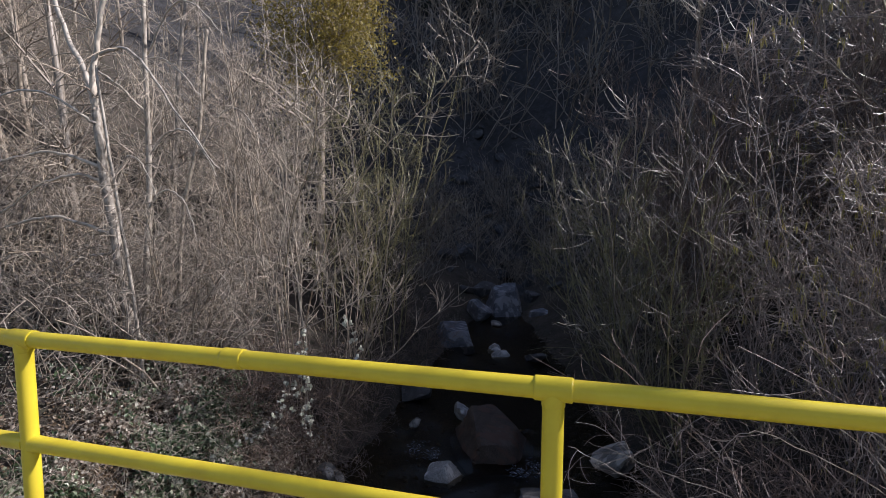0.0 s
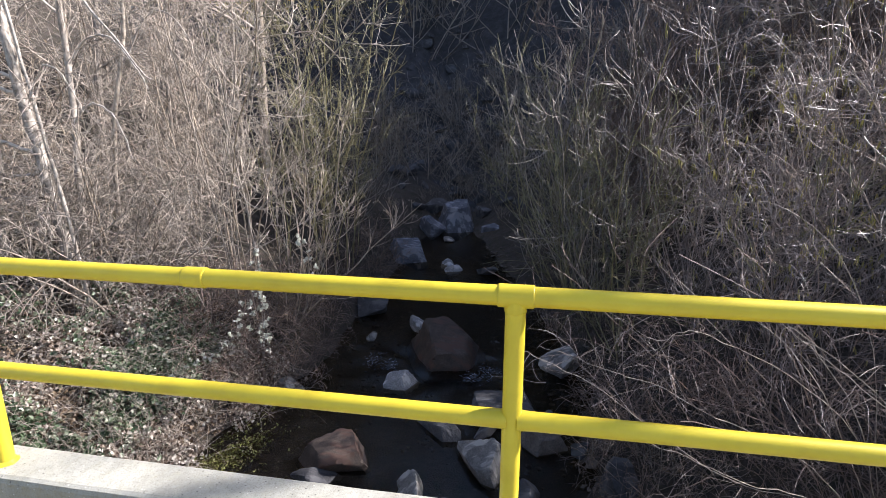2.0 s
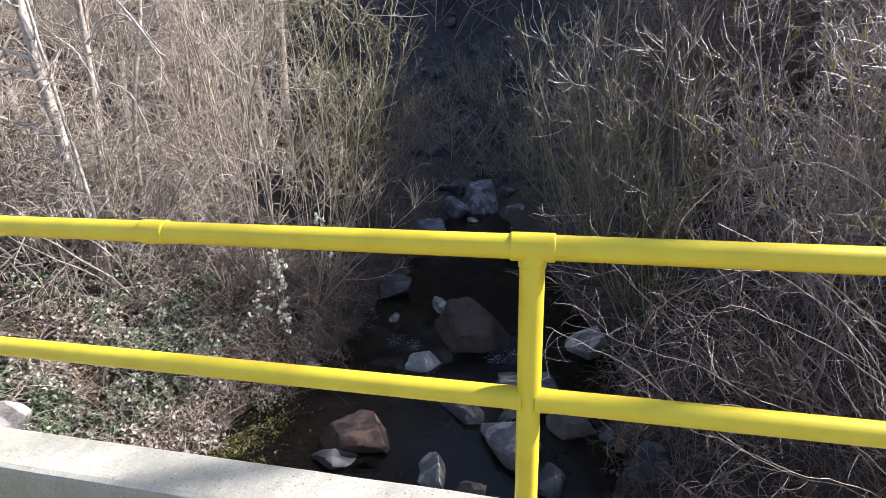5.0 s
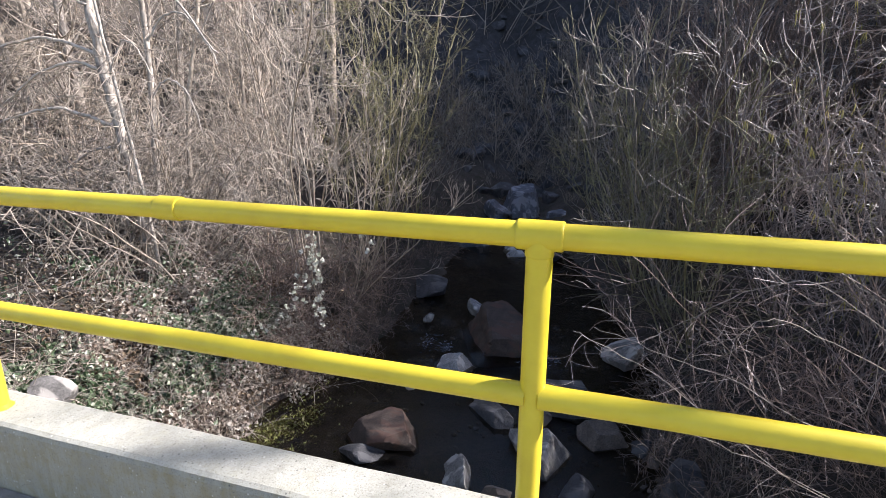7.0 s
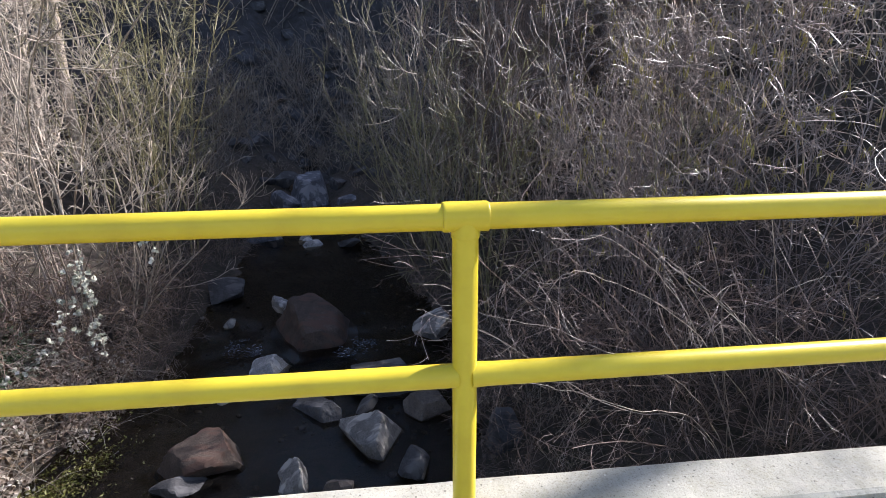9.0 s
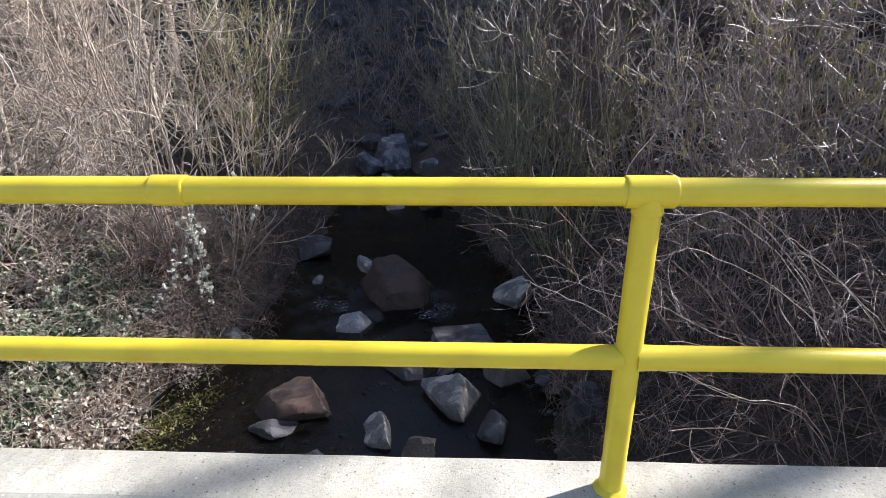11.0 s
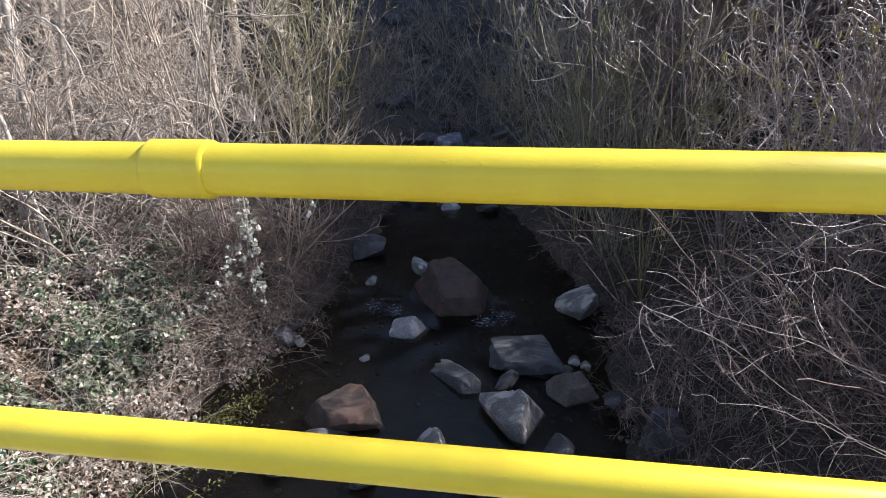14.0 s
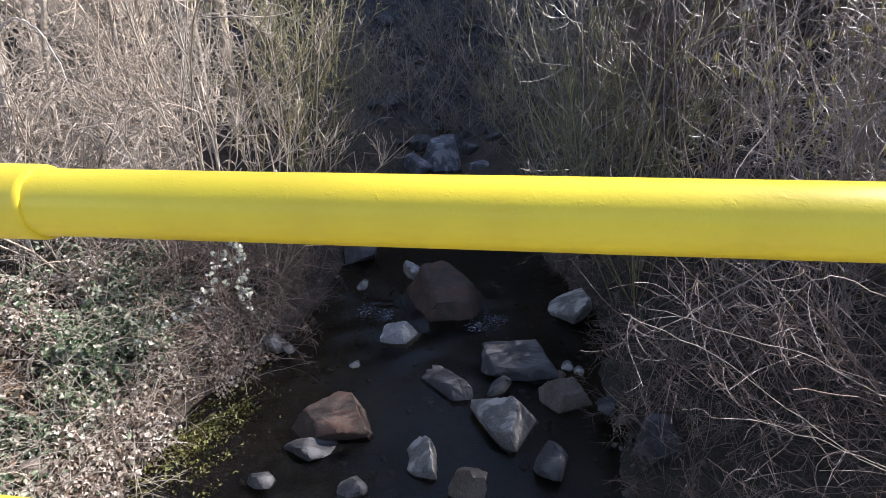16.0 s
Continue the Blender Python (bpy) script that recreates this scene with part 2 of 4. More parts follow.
STONE_BLUE = mat_stone("bluish_grey_stone", (0.075, 0.083, 0.10), (0.135, 0.148, 0.175), (0.215, 0.23, 0.262), vein=(0.25, 0.262, 0.29))
STONE_BROWN = mat_stone("rusty_brown_stone", (0.046, 0.033, 0.026), (0.078, 0.057, 0.044), (0.13, 0.098, 0.077), vein=(0.088, 0.050, 0.036))
STONE_TAN = mat_stone("tan_stone", (0.085, 0.068, 0.054), (0.145, 0.118, 0.095), (0.22, 0.185, 0.155))
BARK_GREY = mat_bark("grey_twig_bark", [(0.3, (0.20, 0.17, 0.14)), (0.5, (0.37, 0.328, 0.275)), (0.75, (0.56, 0.515, 0.45))])
BARK_OLIVE = mat_bark("olive_twig_bark", [(0.3, (0.12, 0.112, 0.052)), (0.5, (0.235, 0.222, 0.115)), (0.75, (0.40, 0.38, 0.235))], rough=0.42, spec=0.5)
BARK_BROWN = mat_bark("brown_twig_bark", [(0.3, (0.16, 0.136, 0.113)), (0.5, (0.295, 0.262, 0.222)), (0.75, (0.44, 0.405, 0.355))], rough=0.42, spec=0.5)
BARK_GLOSSY = mat_bark("glossy_dark_twig_bark", [(0.3, (0.17, 0.137, 0.122)), (0.5, (0.325, 0.275, 0.252)), (0.75, (0.53, 0.475, 0.45))], rough=0.4, spec=0.55)
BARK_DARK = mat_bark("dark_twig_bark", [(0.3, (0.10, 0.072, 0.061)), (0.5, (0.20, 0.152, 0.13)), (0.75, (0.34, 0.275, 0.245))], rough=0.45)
BARK_PALE = mat_bark("pale_trunk_bark", [(0.34, (0.14, 0.12, 0.10)), (0.48, (0.38, 0.345, 0.295)), (0.66, (0.60, 0.56, 0.50))], scale=13, stretch=(1, 1, 0.4), vary=0.15)
BARK_WHITE = mat_bark("white_limb_bark", [(0.3, (0.26, 0.24, 0.21)), (0.45, (0.52, 0.49, 0.44)), (0.7, (0.70, 0.67, 0.62))], scale=13, stretch=(1, 1, 0.4), vary=0.1)
IVY = mat_leaf("bramble_leaf", [(0.0, (0.03, 0.06, 0.028)), (0.35, (0.085, 0.135, 0.07)), (0.6, (0.18, 0.235, 0.14)), (0.82, (0.36, 0.40, 0.30)), (1.0, (0.56, 0.57, 0.48))], rough=0.33)
PALE_DRY = mat_leaf("pale_dry_leaf", [(0.0, (0.09, 0.06, 0.045)), (0.3, (0.22, 0.165, 0.13)), (0.55, (0.38, 0.32, 0.27)), (0.8, (0.55, 0.50, 0.44)), (1.0, (0.72, 0.69, 0.63))], rough=0.45)
FLUFF = mat_leaf("pale_vine_leaf", [(0.0, (0.42, 0.45, 0.36)), (0.5, (0.62, 0.62, 0.55)), (1.0, (0.76, 0.75, 0.70))], rough=0.6)
CRESS = mat_leaf("water_weed", [(0.0, (0.095, 0.07, 0.03)), (0.5, (0.145, 0.145, 0.04)), (1.0, (0.23, 0.24, 0.07))], rough=0.4)
CATKIN = mat_leaf("catkin", [(0.0, (0.28, 0.25, 0.08)), (0.5, (0.46, 0.40, 0.13)), (1.0, (0.56, 0.46, 0.19))], rough=0.7, through=0.15)
YELLOW_LEAF = mat_leaf("yellow_leaf", [(0.0, (0.22, 0.17, 0.04)), (0.5, (0.36, 0.29, 0.07)), (1.0, (0.45, 0.38, 0.14))], rough=0.6, through=0.35)
EVERGREEN = mat_leaf("evergreen_leaf", [(0.0, (0.016, 0.024, 0.018)), (0.5, (0.03, 0.04, 0.03)), (1.0, (0.055, 0.066, 0.05))], rough=0.5, through=0.15)
RIFFLE_GLINT = mat_leaf("riffle_glint", [(0.0, (0.07, 0.08, 0.10)), (0.7, (0.14, 0.15, 0.18)), (1.0, (0.4, 0.4, 0.44))], rough=0.15)
DRY_LEAF = mat_leaf("dry_leaf", [(0.0, (0.10, 0.065, 0.04)), (0.5, (0.20, 0.14, 0.09)), (1.0, (0.36, 0.28, 0.2))], rough=0.8, through=0.15)


# ---- mesh helpers ----
def link_mesh(name, me, material, parent=None, label="", kind="", smooth=True):
    me.materials.append(material)
    if smooth:
        me.shade_smooth()
    ob = new(name, me)
    if parent:
        ob.parent = parent
    return tagged(ob, label=label, kind=kind)


def part(name, bm, material, parent=None, label="", smooth=True):
    me = bpy.data.meshes.new(name)
    bm.to_mesh(me)
    bm.free()
    return link_mesh(name, me, material, parent, label, "", smooth)


def raw_mesh(name, verts, faces):
    """A mesh from arrays of vertices and of faces that all have the same number of corners."""
    me = bpy.data.meshes.new(name)
    n, k = faces.shape
    me.vertices.add(len(verts))
    me.vertices.foreach_set("co", np.asarray(verts, np.float32).ravel())
    me.loops.add(n * k)
    me.loops.foreach_set("vertex_index", faces.astype(np.int32).ravel())
    me.polygons.add(n)
    me.polygons.foreach_set("loop_start", np.arange(0, n * k, k, dtype=np.int32))
    me.update(calc_edges=True)
    return me


def unit(v):
    return v / np.maximum(np.linalg.norm(v, axis=-1, keepdims=True), 1e-9)


def tubes(name, sets, sides=3):
    """One mesh of many tapered tubes. sets: pairs of paths (n, k, 3) and radii (n, k)."""
    vs, fs, base = [], [], 0
    for P, R in sets:
        n, k, _ = P.shape
        T = unit(np.gradient(P, axis=1))
        ref = np.where(np.abs(T[:, :1, 2:3]) > 0.9, np.array([1.0, 0, 0]), np.array([0, 0, 1.0]))
        U = unit(np.cross(T, np.broadcast_to(ref, T.shape)))
        V = np.cross(T, U)
        a = np.arange(sides) * 2 * np.pi / sides
        ring = P[:, :, None] + R[:, :, None, None] * (np.cos(a)[:, None] * U[:, :, None] + np.sin(a)[:, None] * V[:, :, None])
        vs.append(ring.reshape(-1, 3))
        idx = base + np.arange(n * k * sides).reshape(n, k, sides)
        nxt = np.roll(idx, -1, axis=2)
        fs.append(np.stack([idx[:, :-1], nxt[:, :-1], nxt[:, 1:], idx[:, 1:]], -1).reshape(-1, 4))
        base += n * k * sides
    return raw_mesh(name, np.concatenate(vs), np.concatenate(fs))


def grow(rng, start, way, length, r0, r1, k, wob, bend=(0, 0, 0), curl=0.0):
    """Wandering tapered paths from start along way. bend: pull along the path; curl: a lasting turn of each path's own."""
    n = len(start)
    P = np.empty((n, k + 1, 3))
    P[:, 0] = start
    d = unit(way)
    pull = (np.asarray(bend, float) + rng.normal(0, 1, (n, 3)) * curl) / k
    for i in range(k):
        d = unit(d + rng.normal(0, wob, (n, 3)) + pull)
        P[:, i + 1] = P[:, i] + d * (length / k)[:, None]
    t = np.linspace(0, 1, k + 1)
    R = np.asarray(r0).reshape(-1, 1) * (1 - t) + np.asarray(r1).reshape(-1, 1) * t
    return P, np.broadcast_to(R, (n, k + 1)).copy()


def fork(rng, P, R, per, t0, t1, spread, length, k, wob, bend=(0, 0, 0), r1=0.0015, thin=0.65, curl=0.0, shrink=0.6):
    """Side shoots on paths P: per shoots a path, between t0 and t1 along it."""
    n, kk, _ = P.shape
    t = rng.uniform(t0, t1, n * per) * (kk - 1)
    who = np.repeat(np.arange(n), per)
    i = np.minimum(t.astype(int), kk - 2)
    f = (t - i)[:, None]
    at = P[who, i] * (1 - f) + P[who, i + 1] * f
    tan = unit(P[who, i + 1] - P[who, i])
    r = (R[who, i] * (1 - f[:, 0]) + R[who, i + 1] * f[:, 0]) * thin
    side = unit(np.cross(tan, rng.normal(0, 1, (n * per, 3))))
    ang = np.radians(rng.uniform(*spread, n * per))[:, None]
    way = np.cos(ang) * tan + np.sin(ang) * side
    ln = rng.uniform(*length, n * per) * (1.15 - shrink * t / (kk - 1))
    return grow(rng, at, way, ln, np.maximum(r, r1 * 1.3), r1, k, wob, bend, curl)


def leaves(name, rng, at, size, flat=0.0, long=1.5):
    """One mesh of small folded leaves at the places given. flat: how far they lie level."""
    n = len(at)
    nrm = unit(rng.normal(0, 1, (n, 3)) + np.array([0, 0, flat]))
    u = unit(np.cross(nrm, rng.normal(0, 1, (n, 3))))
    v = np.cross(nrm, u)
    s = (size * rng.uniform(0.6, 1.3, n))[:, None]
    fold = nrm * s * rng.uniform(0.1, 0.3, (n, 1))
    wide, tipw = rng.uniform(0.42, 0.58, (n, 1)), rng.uniform(0.22, 0.36, (n, 1))
    pts = np.stack([at - u * s * long / 2, at - u * s * long * 0.16 - v * s * wide + fold, at + u * s * long * 0.22 - v * s * tipw + fold * 0.5, at + u * s * long / 2 - fold * 0.8,
                    at + u * s * long * 0.22 + v * s * tipw + fold * 0.5, at - u * s * long * 0.16 + v * s * wide + fold], 1)
    idx = np.arange(n * 6).reshape(n, 6)
    faces = np.concatenate([idx[:, [0, 1, 2, 3]], idx[:, [0, 3, 4, 5]]])
    return raw_mesh(name, pts.reshape(-1, 3), faces)


# ---- the lie of the land ----
def creek_level(y):
    return np.interp(y, [-60, 9.4, 11.4, 16, 18, 22, 26, 30, 34, 60, 120, 400], [-3.9, -3.4, -3.3, -3.25, -3.12, -2.85, -2.4, -1.6, 0.4, 23, 66, 160])


def creek_mid(y):
    return np.interp(y, [-60, 0, 6, 10, 14, 18, 25, 40, 120, 400], [-2, -2, -2, -1.55, -2.1, -2.9, -3.4, -7.2, -22, -40])


def creek_half(y):
    return np.interp(y, [-60, 6, 8, 10, 14, 18, 21, 24, 32, 40], [3, 2.95, 2.85, 2.75, 2.2, 1.6, 0.9, 0.35, 0.3, 0.3])


def ground_height(x, y):
    x, y = np.asarray(x, float), np.asarray(y, float)
    w, side = creek_level(y), x - creek_mid(y)
    s = np.abs(side) - creek_half(y)
    left = np.interp(s, [0, 0.3, 1.5, 3, 6, 10, 20, 60, 300], [0, 0.18, 1.0, 1.5, 2.2, 4.0, 11, 36, 110])
    right = np.interp(s, [0, 0.3, 1.2, 2.5, 5, 10, 20, 60, 300], [0, 0.15, 0.6, 1.2, 2.6, 6.4, 14.4, 42, 120])
    bed = -0.42 * np.clip(-s / 0.9, 0, 1)
    z = w + np.where(s < 0, bed, np.where(side < 0, left, right))
    # the low shelf beside the bridge, kept under its deck
    near = np.clip((4.5 - y) / 2.5, 0, 1)
    return z * (1 - near) + np.minimum(z, -0.75) * near


def rough_height(x, y):
    """Ground height with its unevenness, for single places."""
    z = float(ground_height(x, y))
    far = min(1.0, max(0.0, (math.hypot(x, y - 6) - 12) / 30))
    z += 0.10 * noise.fractal(Vector((x * 0.9, y * 0.9, 0)), 1.0, 2.0, 4)
    return z + far * 1.6 * noise.fractal(Vector((x * 0.16, y * 0.16, 5)), 1.0, 2.0, 5)


def axis_steps(lo, a, b, hi, fine, growth=1.12):
    mid = list(np.arange(a, b, fine))
    out, step, v = [], fine, b
    while v < hi:
        out.append(v)
        step *= growth
        v += step
    low, step, v = [], fine, a - fine
    while v > lo:
        low.append(v)
        step *= growth
        v -= step
    return np.array([lo] + low[::-1] + mid + out + [hi])


def build_ground():
    xs, ys = axis_steps(-320, -13, 11, 320, 0.16), axis_steps(-200, 1, 28, 420, 0.16)
    X, Y = np.meshgrid(xs, ys)
    Z = np.array([rough_height(a, b) for a, b in zip(X.ravel(), Y.ravel())])
    n, m = len(xs), len(ys)
    idx = np.arange(n * m).reshape(m, n)
    faces = np.stack([idx[:-1, :-1], idx[:-1, 1:], idx[1:, 1:], idx[1:, :-1]], -1).reshape(-1, 4)
    me = raw_mesh("ground", np.stack([X.ravel(), Y.ravel(), Z], -1), faces)
    ob = link_mesh("ground", me, GROUND, None, "brown leaf-littered soil of a wooded creek valley", "structure")
    tagged(ob, category="ground")


def build_water():
    ys = np.concatenate([np.arange(-25, 2, 1.0), np.arange(2, 27, 0.2)])
    us = np.linspace(-1, 1, 41)
    Y = np.repeat(ys, len(us))
    X = creek_mid(Y) + np.tile(us, len(ys)) * (creek_half(Y) + 0.45)
    Z = creek_level(Y) - 0.03
    amp = 0.012 + 0.05 * np.exp(-((Y - 10.2) / 0.8) ** 2) + 0.03 * np.exp(-((Y - 8.6) / 0.7) ** 2)
    Z = Z + amp * np.array([noise.noise(Vector((a * 2.2, b * 2.2, 3))) for a, b in zip(X, Y)])
    idx = np.arange(len(Y)).reshape(len(ys), len(us))
    faces = np.stack([idx[:-1, :-1], idx[:-1, 1:], idx[1:, 1:], idx[1:, :-1]], -1).reshape(-1, 4)
    me = raw_mesh("water", np.stack([X, Y, Z], -1), faces)
    tagged(link_mesh("water", me, WATER, None, "dark shallow creek water with slight ripples", "structure"), category="water")


build_ground()
build_water()


# ---- bridge ----
def box(bm, x0, x1, y0, y1, z0, z1, bevel=0.0):
    v = [bm.verts.new((x, y, z)) for z in (z0, z1) for y in (y0, y1) for x in (x0, x1)]
    fs = [bm.faces.new([v[i] for i in q]) for q in ((0, 2, 3, 1), (4, 5, 7, 6), (0, 1, 5, 4), (2, 6, 7, 3), (0, 4, 6, 2), (1, 3, 7, 5))]
    if bevel:
        es = list({e for f in fs for e in f.edges})
        bmesh.ops.bevel(bm, geom=es, offset=bevel, segments=2, affect="EDGES")
    return fs


RAIL_Y, TOP_Z, MID_Z, CURB_Z, DECK_Z, PIPE_R = 1.5, 1.10, 0.72, 0.345, 0.09, 0.0287
CURB_Y0, CURB_Y1 = 1.42, 1.605


def build_deck():
    bm = bmesh.new()
    box(bm, -14, 14, -4.2, CURB_Y0 - 0.003, -0.45, DECK_Z)
    ob = part("bridge_deck", bm, DECK, None, "grey worn concrete bridge deck", smooth=False)
    tagged(ob, category="bridge deck", kind="structure")


def build_curb():
    """A low kerb with a worn top and small drain slots through its foot."""
    xs = [-14.0]
    for c in np.arange(-12.03, 13, 1.83):
        xs += [c - 0.055, c + 0.055]
    xs.append(14.0)
    bm = bmesh.new()
    slot = 0.19
    for i in range(len(xs) - 1):
        gap = i % 2 == 1
        z0 = slot if gap else -0.45
        n = 1 if gap else 24
        for j in range(n):
            a, b = xs[i] + (xs[i + 1] - xs[i]) * j / n, xs[i] + (xs[i + 1] - xs[i]) * (j + 1) / n
            va = []
            for x in (a, b):
                w = 0.0035 * noise.noise(Vector((x * 5, 0, 0))) + 0.002 * noise.noise(Vector((x * 23, 4, 0)))
                h = 0.003 * noise.noise(Vector((x * 3, 9, 0)))
                prof = [(CURB_Y0, z0), (CURB_Y0 + w * 0.3, CURB_Z - 0.022), (CURB_Y0 + 0.006 + w, CURB_Z - 0.007), (CURB_Y0 + 0.02 + w, CURB_Z + h * 0.4),
                        (CURB_Y1 - 0.016, CURB_Z + h), (CURB_Y1 - 0.004 + w, CURB_Z - 0.008), (CURB_Y1, CURB_Z - 0.02), (CURB_Y1, z0)]
                va.append([bm.verts.new((x, y, z)) for y, z in prof])
            for k in range(7):
                bm.faces.new((va[0][k], va[0][k + 1], va[1][k + 1], va[1][k]))
            bm.faces.new((va[0][7], va[0][0], va[1][0], va[1][7]))
            if gap:
                bm.faces.new(va[0])
                bm.faces.new(va[1][::-1])
        if gap:
            y0, y1 = CURB_Y0, CURB_Y1
            box(bm, xs[i], xs[i + 1], y0, y1, -0.45, DECK_Z - 0.004)
    bmesh.ops.remove_doubles(bm, verts=bm.verts, dist=0.0004)
    bmesh.ops.recalc_face_normals(bm, faces=bm.faces)
    ob = part("curb", bm, CONCRETE, None, "weathered pale concrete curb along the bridge edge", smooth=False)
    tagged(ob, category="curb", kind="structure")


def pipe_bm(a, b, r, sides=28, rings=1, wobble=0.0, seed=0, flare=0.0):
    """A round bar from a to b."""
    bm = bmesh.new()
    a, b = Vector(a), Vector(b)
    d = (b - a).normalized()
    u = d.orthogonal().normalized()
    v = d.cross(u)
    rows = []
    for i in range(rings + 1):
        t = i / rings
        rr = r * (1 + flare * max(0.0, 1 - t * rings / 2) ** 2)
        row = []
        for k in range(sides):
            q = 2 * math.pi * k / sides
            w = u * math.cos(q) + v * math.sin(q)
            g = 1 + wobble * noise.noise((a.lerp(b, t) + w * 0.03) * 14 + Vector((seed, 0, 0)))
            row.append(bm.verts.new(a.lerp(b, t) + w * rr * g))
        rows.append(row)
    for p, q in zip(rows, rows[1:]):
        for k in range(sides):
            bm.faces.new((p[k], p[(k + 1) % sides], q[(k + 1) % sides], q[k]))
    bm.faces.new(rows[0][::-1])
    bm.faces.new(rows[-1])
    bmesh.ops.recalc_face_normals(bm, faces=bm.faces)
    return bm


def sleeve_bm(a, b, r, lip=0.006, sides=32):
    """A short pipe fitting with rounded, slightly uneven ends."""
    bm = bmesh.new()
    a, b = Vector(a), Vector(b)
    d = (b - a).normalized()
    u = d.orthogonal().normalized()
    v = d.cross(u)
    ln = (b - a).length
    prof = [(0, r * 0.86), (0.0005, r * 0.95), (lip * 0.45, r * 0.995), (lip, r), (ln - lip, r), (ln - lip * 0.45, r * 0.995), (ln - 0.0005, r * 0.95), (ln, r * 0.86)]
    rows = []
    for s, rr in prof:
        row = []
        for k in range(sides):
            q = 2 * math.pi * k / sides
            w = u * math.cos(q) + v * math.sin(q)
            e = 0.0016 * noise.noise(w * 2.2 + a * 3)
            row.append(bm.verts.new(a + d * (s + e) + w * rr))
        rows.append(row)
    for p, q in zip(rows, rows[1:]):
        for k in range(sides):
            bm.faces.new((p[k], p[(k + 1) % sides], q[(k + 1) % sides], q[k]))
    bm.faces.new(rows[0][::-1])
    bm.faces.new(rows[-1])
    bmesh.ops.recalc_face_normals(bm, faces=bm.faces)
    return bm


def auto_smooth(ob, angle=40):
    ob.data.set_sharp_from_angle(angle=radians(angle))
    return ob


def build_railing():
    rail = tagged(new("bridge_railing"), "bright yellow painted steel pipe railing on a concrete curb", "railing")
    rail.location = (0, RAIL_Y, CURB_Z)

    def add(name, bm, label=""):
        bmesh.ops.translate(bm, verts=bm.verts, vec=(0, -RAIL_Y, -CURB_Z))
        return auto_smooth(part(name, bm, PAINT, rail, label))

    posts = [1.83 * k for k in range(-4, 5)]
    for i, x in enumerate(posts):
        add("post", pipe_bm((x, RAIL_Y, CURB_Z - 0.02), (x, RAIL_Y, TOP_Z - 0.02), PIPE_R, rings=20, wobble=0.012, seed=i))
        add("tee_fitting", sleeve_bm((x - 0.05, RAIL_Y, TOP_Z), (x + 0.05, RAIL_Y, TOP_Z), PIPE_R + 0.0042), "thickly painted tee fitting")
        add("tee_neck", sleeve_bm((x, RAIL_Y, TOP_Z - 0.047), (x, RAIL_Y, TOP_Z - 0.005), PIPE_R + 0.0025))
        bm = bmesh.new()
        ring = []
        for k in range(26):
            q = 2 * math.pi * k / 26
            rr = PIPE_R + 0.010 + 0.006 * noise.noise(Vector((math.cos(q) * 2, math.sin(q) * 2, x)))
            ring.append((math.cos(q), math.sin(q), rr))
        lo = [bm.verts.new((x + c * (r + 0.003), RAIL_Y + s * (r + 0.003), CURB_Z + 0.0015)) for c, s, r in ring]
        mi = [bm.verts.new((x + c * r, RAIL_Y + s * r, CURB_Z + 0.004)) for c, s, r in ring]
        hi = [bm.verts.new((x + c * PIPE_R * 0.99, RAIL_Y + s * PIPE_R * 0.99, CURB_Z + 0.014)) for c, s, r in ring]
        for p, q in ((lo, mi), (mi, hi)):
            for k in range(26):
                bm.faces.new((p[k], p[(k + 1) % 26], q[(k + 1) % 26], q[k]))
        add("paint_collar", bm, "yellow paint spilled round the post's foot")
    for i, (a, b) in enumerate(zip(posts, posts[1:])):
        add("mid_rail", pipe_bm((a + PIPE_R * 0.55, RAIL_Y, MID_Z), (b - PIPE_R * 0.55, RAIL_Y, MID_Z), PIPE_R * 0.985, rings=60, wobble=0.010, seed=i * 3, flare=0.10))
        c = a + 0.86
        if i % 3:
            add("top_rail", pipe_bm((a + 0.045, RAIL_Y, TOP_Z), (b - 0.045, RAIL_Y, TOP_Z), PIPE_R, rings=80, wobble=0.010, seed=i * 5))
            continue
        add("top_rail", pipe_bm((a + 0.045, RAIL_Y, TOP_Z), (c, RAIL_Y, TOP_Z), PIPE_R, rings=40, wobble=0.010, seed=i * 5))
        add("top_rail", pipe_bm((c, RAIL_Y, TOP_Z), (b - 0.045, RAIL_Y, TOP_Z), PIPE_R, rings=40, wobble=0.010, seed=i * 7))
        add("coupling", sleeve_bm((c - 0.037, RAIL_Y, TOP_Z), (c + 0.036, RAIL_Y, TOP_Z), PIPE_R + 0.0034), "slightly thicker pipe coupling")


build_deck()
build_curb()
build_railing()


